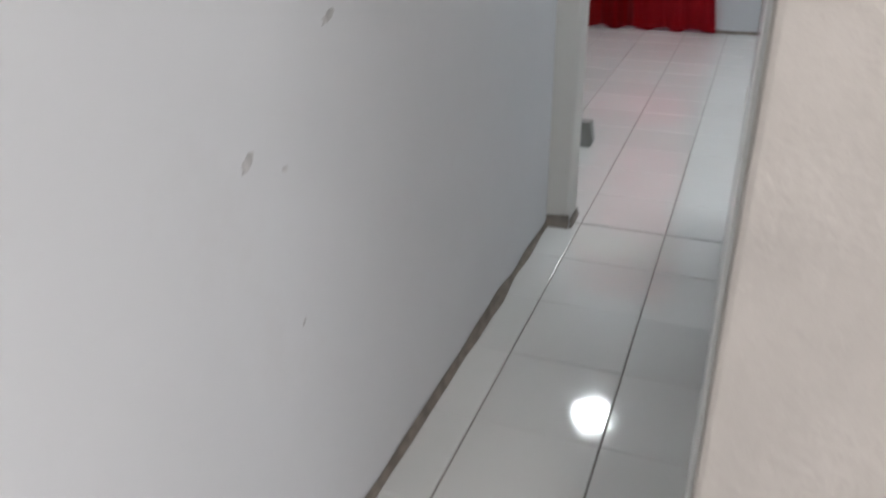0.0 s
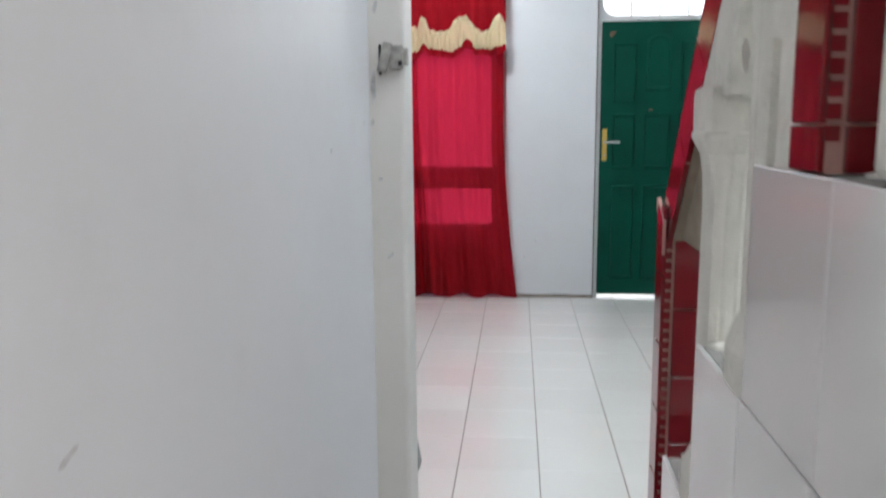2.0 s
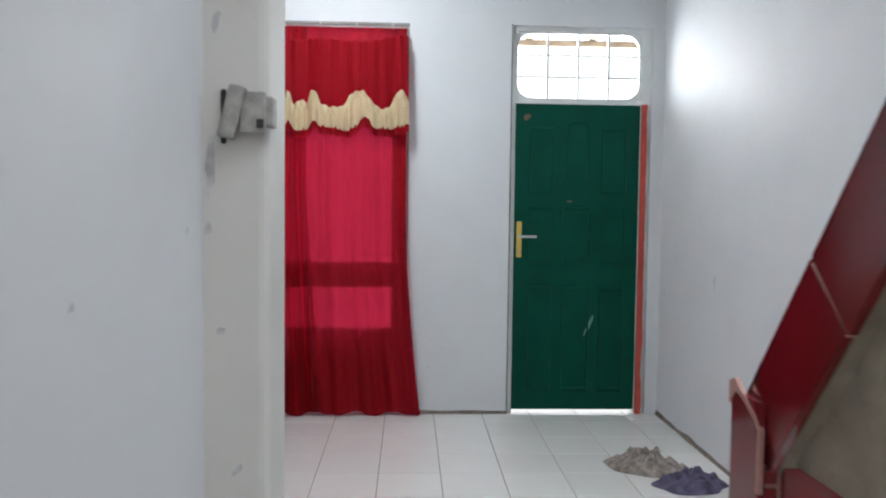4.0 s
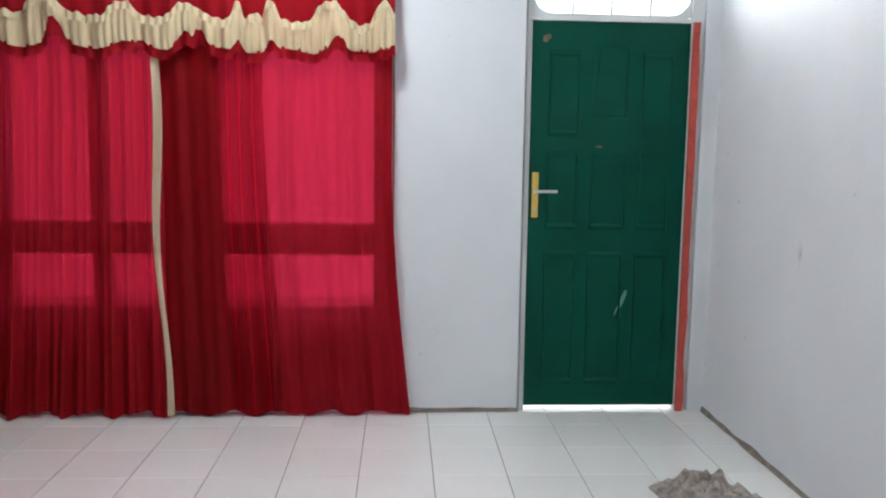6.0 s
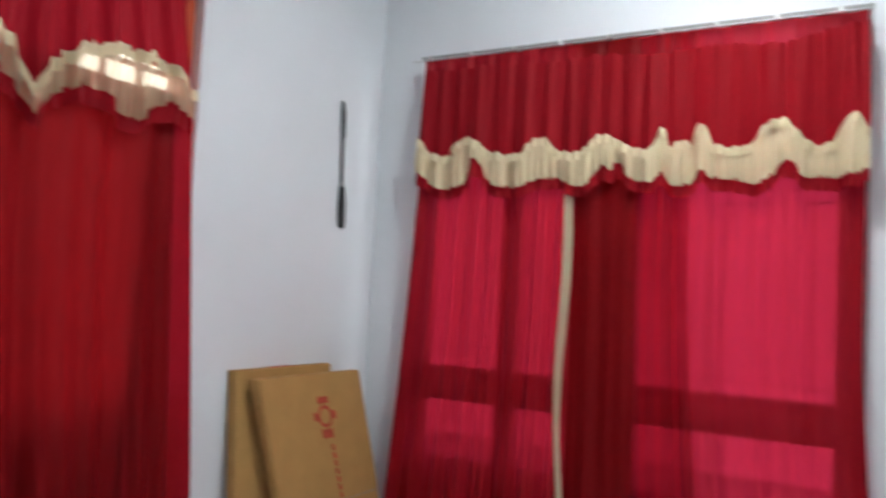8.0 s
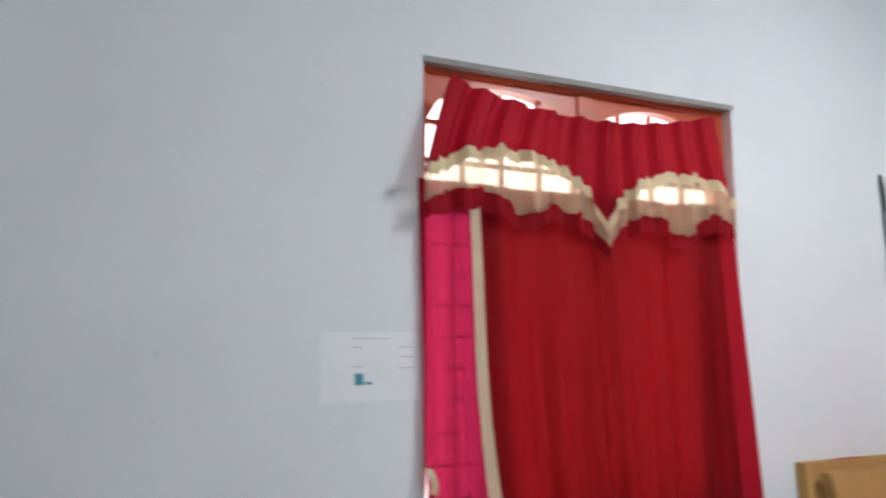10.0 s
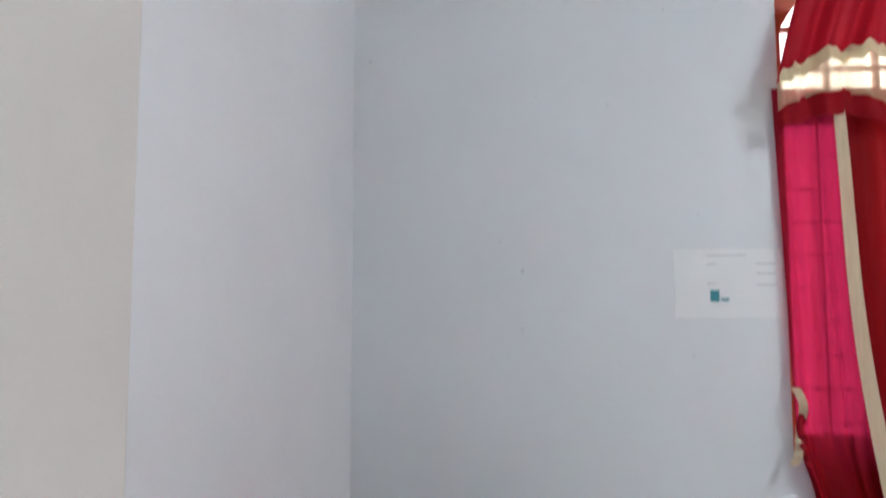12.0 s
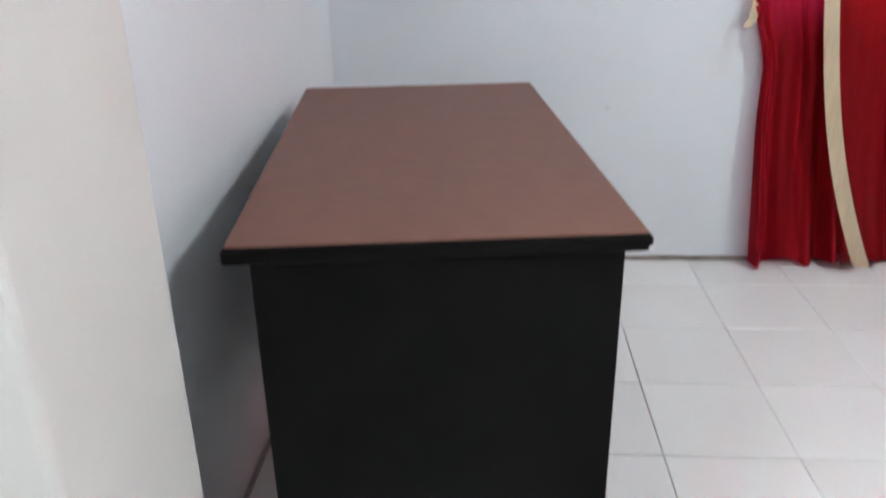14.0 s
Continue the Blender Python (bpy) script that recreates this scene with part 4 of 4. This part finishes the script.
# plastered infill under the rail between the posts
bm = bmesh.new()
prism(bm, [(2.262, zr(2.262) - DEPTH + 0.006), (1.76, zr(1.76) - DEPTH + 0.006), (1.76, 1.38), (1.97, 1.41), (1.985, 1.47), (2.01, 1.49), (2.045, 1.44), (2.08, 1.335), (2.225, 1.335)], "x", -0.288, -0.21)
bmesh.ops.subdivide_edges(bm, edges=bm.edges[:], cuts=3)
part("infill", bm, M_CREAM, stair, "stained cream plaster under the handrail")
part("infill", boxes((-0.297, -0.19, 1.753, 1.835, 0.947, zr(1.80) - DEPTH), bevel=0.012), M_CREAM, stair, "rough cream plaster beside the upper post")
# bare brown patches and dirt where the plaster under the rail is unfinished
for cy, cz, r, sq, tn in ((2.015, 1.525, 0.055, 0.62, 0.9), (1.995, 1.385, 0.024, 0.8, 0.9)):
    bm = bmesh.new()
    blotch(bm, (cy, cz), r, "x", -0.2898, 15, sq, tn, 0.0016)
    part("bare_patch", bm, M_STAIN, stair, "bare grey brown patch in the plaster")
bm = boxes((-0.298, -0.15, 0.882, 1.572, 1.249, ZC), bevel=0.01)
part("parapet", bm, M_CREAM, stair, "rough cream block parapet")
bm = bmesh.new()
pts = [(-0.24 + 0.0, 1.252)]
n = 40
edge = [(-0.212 + 0.014 * math.sin(k * 1.1) + 0.012 * math.sin(k * 2.7), 1.252 + (2.6 - 1.252) * k / n) for k in range(n + 1)]
prism(bm, edge + [(-0.15, 2.6), (-0.15, 1.252)], "y", 1.576, 1.633)
part("plaster_patch", bm, M_CREAM, stair, "ragged cream plaster edge over the tiles")

# ---- things ----


def desk():
    d = thing("desk", "brown-topped office desk with black side panels against the wall", "desk")
    d.matrix_basis = pose(-1.184, 2.908, 0, 0, 0, 6.3)
    # local: length runs to -x, depth to +y
    bm = boxes((-1.090, 0.0, 0.0, 0.60, 0.722, 0.746), bevel=0.006, seg=3)
    part("edge_band", bm, M_BLACK, d, "black rounded edge band", True)
    part("tabletop", boxes((-1.084, -0.006, 0.006, 0.594, 0.7465, 0.7505), bevel=0.0015), M_BROWN, d, "brown laminate top")
    sp = part("side_panel", boxes((-0.045, -0.020, 0.034, 0.566, 0.0, 0.7215), bevel=0.002), M_BLACK, d)
    part("side_panel", boxes((-1.07, -1.045, 0.042, 0.555, 0.0, 0.7215), bevel=0.002), M_BLACK, d)
    part("back_panel", boxes((-1.044, -0.046, 0.06, 0.078, 0.25, 0.7215), bevel=0.002), M_BLACK, d)
    part("drawer_unit", boxes((-0.45, -0.046, 0.085, 0.54, 0.18, 0.7215), bevel=0.003), M_BLACK, d)
    for z in (0.20, 0.38, 0.56):
        f = part("drawer_front", boxes((-0.445, -0.05, 0.5405, 0.556, z, z + 0.155), bevel=0.002), M_BLACK, d)
        part("knob", boxes((-0.27, -0.22, 0.5565, 0.572, z + 0.07, z + 0.085), bevel=0.003), M_STEEL, f)
    part("foot", boxes((-0.048, -0.017, 0.05, 0.10, 0.0, 0.012)), M_RUBBER, sp)
    part("foot", boxes((-0.048, -0.017, 0.50, 0.55, 0.0, 0.012)), M_RUBBER, sp)
    bm = bmesh.new()
    blotch(bm, (0.596, 0.729), 0.005, "x", 0.0, 7)
    part("chipped_edge", bm, M_PAPER, d, "pale chip in the edge band")


desk()


def carton(m, w, h, t, ink, lean=0.0):
    c = thing("cardboard_carton", "flattened brown cardboard carton leaning on the wall with red print" if ink else "folded plain brown cardboard carton leaning on the wall", "carton", "leaning cartons")
    c.matrix_basis = m
    # local: width along x, thickness along y, height along z; front face towards -y
    body = part("body", boxes((0, w, 0, t, 0.0, h), bevel=0.006), M_CARD, c)
    part("flap", boxes((0.004, w - 0.004, -0.0035, -0.0005, h * 0.42, h - 0.004)), M_CARD, body)
    part("fold_line", boxes((0.01, w - 0.01, -0.0022, -0.0005, h * 0.42 - 0.012, h * 0.42 - 0.008)), M_BARE, body)
    if ink:
        bm = bmesh.new()
        u = w * 0.55
        for a, b, x0, x1 in ((0.10, 0.13, -0.035, 0.035), (0.24, 0.28, -0.035, 0.035)):
            box(bm, u + x0, u + x1, -0.0055, -0.004, h - b, h - a)
        for k in range(16):
            a = 2 * math.pi * k / 16
            b = 2 * math.pi * (k + 1) / 16
            vs = [bm.verts.new((u + r * math.cos(q), -0.0055, h - 0.185 + r * math.sin(q))) for q, r in ((a, 0.05), (b, 0.05), (b, 0.034), (a, 0.034))]
            bm.faces.new(vs)
        for sx in (-1, 1):
            box(bm, u + sx * 0.06 - 0.014, u + sx * 0.06 + 0.014, -0.0055, -0.004, h - 0.20, h - 0.165)
        part("mark", bm, M_INK, body, "red printed emblem")
        for k in range(7):
            z = h - 0.31 - 0.035 * k
            part("print_bar", boxes((u + 0.012, u + 0.030, -0.0055, -0.004, z - 0.026, z)), M_INK, body)
        for k in range(3):
            z = h - 0.60 - 0.03 * k
            part("print_bar", boxes((u + 0.03, u + 0.045, -0.0055, -0.004, z - 0.02, z)), M_INK, body)
    else:
        part("tape", boxes((w * 0.36, w * 0.60, 0.004, t - 0.006, h + 0.0005, h + 0.002)), M_INK, body, "red printed top edge")
    for ob in c.children_recursive:
        ob.data.transform(Matrix(((1, 0, -lean, 0), (0, 1, 0, 0), (0, 0, 1, 0), (0, 0, 0, 1))))


# width runs along +y on the side wall; the cartons lean back towards it, the front one squashed out of square
carton(Matrix.Translation((-2.755, 5.71, 0.0)) @ pose(0, 0, 0, 0, -4, 0) @ pose(0, 0, 0, 0, 0, 90), 0.59, 0.97, 0.05, False)
carton(Matrix.Translation((-2.640, 5.96, 0.0)) @ pose(0, 0, 0, 0, -6, 0) @ pose(0, 0, 0, 0, 0, 90), 0.665, 0.945, 0.045, True, 0.235)


def long_knife():
    k = thing("long_knife", "long narrow blade with black handle hung on the wall", "knife")
    k.matrix_basis = pose(XL + 0.002, 6.370, 1.592, 3.0, 0, 0)
    bm = bmesh.new()
    prism(bm, [(-0.010, 0.19), (0.010, 0.19), (0.011, 0.40), (0.016, 0.52), (0.012, 0.585), (-0.004, 0.60), (-0.012, 0.56), (-0.009, 0.40)], "x", 0.006, 0.009)
    part("blade", bm, M_DARK, k, "dark tarnished narrow blade")
    bm = bmesh.new()
    prism(bm, [(-0.012, 0.0), (0.014, 0.0), (0.020, 0.03), (0.018, 0.12), (0.012, 0.195), (-0.012, 0.195), (-0.017, 0.11), (-0.018, 0.03)], "x", 0.0, 0.022)
    bmesh.ops.bevel(bm, geom=bm.edges[:], offset=0.003, segments=2, affect="EDGES")
    part("handle", bm, M_RUBBER, k, "black plastic handle")
    part("tip_guard", boxes((0.003, 0.011, -0.006, 0.018, 0.43, 0.56), bevel=0.002), M_RUBBER, k)
    part("nail", boxes((-0.002, 0.012, -0.002, 0.003, 0.595, 0.60)), M_STEEL, k)


long_knife()


def paper_notice():
    p = thing("paper_notice", "white printed paper sheet pasted on the wall beside the curtain", "paper")
    p.matrix_basis = pose(XL, 3.761, 1.258)
    part("sheet", boxes((0.0005, 0.0018, 0, 0.330, 0, 0.214)), M_PAPER, p)
    part("stamp", boxes((0.002, 0.0026, 0.108, 0.136, 0.050, 0.086)), M_TEAL, p, "small teal printed block")
    part("print_bar", boxes((0.002, 0.0026, 0.140, 0.165, 0.052, 0.060)), M_TEAL, p)
    for y0, y1, z in ((0.10, 0.22, 0.192), (0.10, 0.13, 0.165), (0.10, 0.13, 0.105), (0.25, 0.31, 0.165), (0.25, 0.31, 0.135), (0.25, 0.31, 0.10), (0.09, 0.092, 0.19)):
        part("print_bar", boxes((0.002, 0.0026, y0, y1, z, z + 0.0035)), M_PRINT, p)


paper_notice()


def hinge():
    h = thing("metal_bracket", "bent grey metal hinge bracket broken out of the pillar", "bracket")
    h.matrix_basis = pose(-0.897, 2.69, 1.412) @ Matrix.Scale(0.9, 4)
    bm = boxes((-0.012, 0.012, -0.022, -0.001, 0.0, 0.075), bevel=0.004)
    bmesh.ops.rotate(bm, verts=bm.verts[:], cent=(0, 0, 0.03), matrix=Matrix.Rotation(radians(14), 3, "Y"))
    part("barrel", bm, M_DUST, h, "dull metal barrel", True)
    bm = boxes((0.012, 0.048, -0.016, -0.003, 0.008, 0.066), bevel=0.003)
    part("leaf", bm, M_DUST, h, "grey metal leaf")
    part("leaf", boxes((0.038, 0.058, -0.012, 0.02, 0.018, 0.06), bevel=0.003), M_DUST, h)
    part("screw", boxes((0.036, 0.046, -0.019, -0.0155, 0.016, 0.028), bevel=0.001), M_RUBBER, h)
    part("cavity", boxes((-0.016, -0.0085, -0.006, 0.002, -0.006, 0.070), bevel=0.003), M_RUBBER, h, "dark chipped hole")


hinge()


def rag(name, label, c, rx, ry, h, material, seed, turn):
    bm = bmesh.new()
    nr, na = 14, 40
    rows = []
    for i in range(nr + 1):
        r = i / nr
        row = []
        for k in range(na):
            a = 2 * math.pi * k / na
            q = r * (1 + 0.25 * noise.noise(Vector((math.cos(a) * 1.6, math.sin(a) * 1.6, seed))))
            u, v = q * rx * math.cos(a), q * ry * math.sin(a)
            ridge = abs(noise.noise(Vector((u * 14, v * 14, seed + 5)))) * 1.3 + 0.5 * abs(noise.noise(Vector((u * 34, v * 34, seed + 9))))
            z = 0.003 + h * (1 - r ** 2.2) * (0.35 + ridge)
            row.append(bm.verts.new((u, v, z)))
        rows.append(row)
    for a, b in zip(rows, rows[1:]):
        for k in range(na):
            j = (k + 1) % na
            bm.faces.new((a[k], a[j], b[j], b[k]))
    bmesh.ops.remove_doubles(bm, verts=bm.verts[:], dist=0.0004)
    ob = part(name, bm, material, None, "", True)
    ob.matrix_basis = pose(*c, 0, 0, turn)
    return tagged(ob, label, "rag", "rags on the floor")


rag("floor_cloth", "crumpled beige and black patterned cloth lying on the floor", (0.56, 5.60, 0.0), 0.22, 0.14, 0.10, M_RAGA, 2.0, -28)
rag("floor_cloth", "crumpled violet and black patterned cloth lying on the floor", (0.70, 5.36, 0.0), 0.18, 0.14, 0.09, M_RAGB, 7.0, 20)

# small dark doorstop-like scrap behind the pillar
bm = bmesh.new()
prism(bm, [(-1.020, 0.0), (-0.962, 0.0), (-0.950, 0.025), (-0.968, 0.12), (-1.020, 0.12)], "y", 3.624, 3.684)
scrap = tagged(part("dark_scrap", bm, M_GREY), "small dark block on the floor by the pillar", "block")


def ceiling_lamp():
    l = thing("ceiling_lamp", "round white ceiling lamp switched on", "lamp")
    l.matrix_basis = pose(-1.12, 5.58, ZC)
    bm = bmesh.new()
    bmesh.ops.create_cone(bm, cap_ends=True, segments=32, radius1=0.17, radius2=0.175, depth=0.03, matrix=pose(0, 0, -0.015))
    part("base", bm, M_LAMP, l)
    bm = bmesh.new()
    bmesh.ops.create_uvsphere(bm, u_segments=28, v_segments=14, radius=0.155, matrix=Matrix.LocRotScale((0, 0, -0.031), None, (1, 1, 0.35)))
    bmesh.ops.delete(bm, geom=[v for v in bm.verts if v.co.z > -0.030], context="VERTS")
    part("diffuser", bm, M_BULB, l, "glowing white dome", True)


ceiling_lamp()


def wall_box():
    w = thing("wall_box", "white box with sloping underside fixed above the window", "box")
    w.matrix_basis = pose(-0.865, YF, 2.735)
    bm = bmesh.new()
    pts = [(-0.13, 0.0), (0.13, 0.0), (0.185, 0.07), (0.185, 0.24), (-0.185, 0.24), (-0.185, 0.07)]
    prism(bm, pts, "y", -0.09, -0.001)
    bmesh.ops.bevel(bm, geom=bm.edges[:], offset=0.004, segments=2, affect="EDGES")
    part("body", bm, M_FRAME, w)
    part("underside", boxes((-0.125, 0.125, -0.085, -0.005, -0.005, -0.001)), M_GREY, w, "grey underside edge")
    for sx in (-1, 1):
        part("edge_strip", boxes((sx * 0.186 - 0.002, sx * 0.186 + 0.002, -0.088, -0.003, 0.075, 0.236)), M_GREY, w)


wall_box()
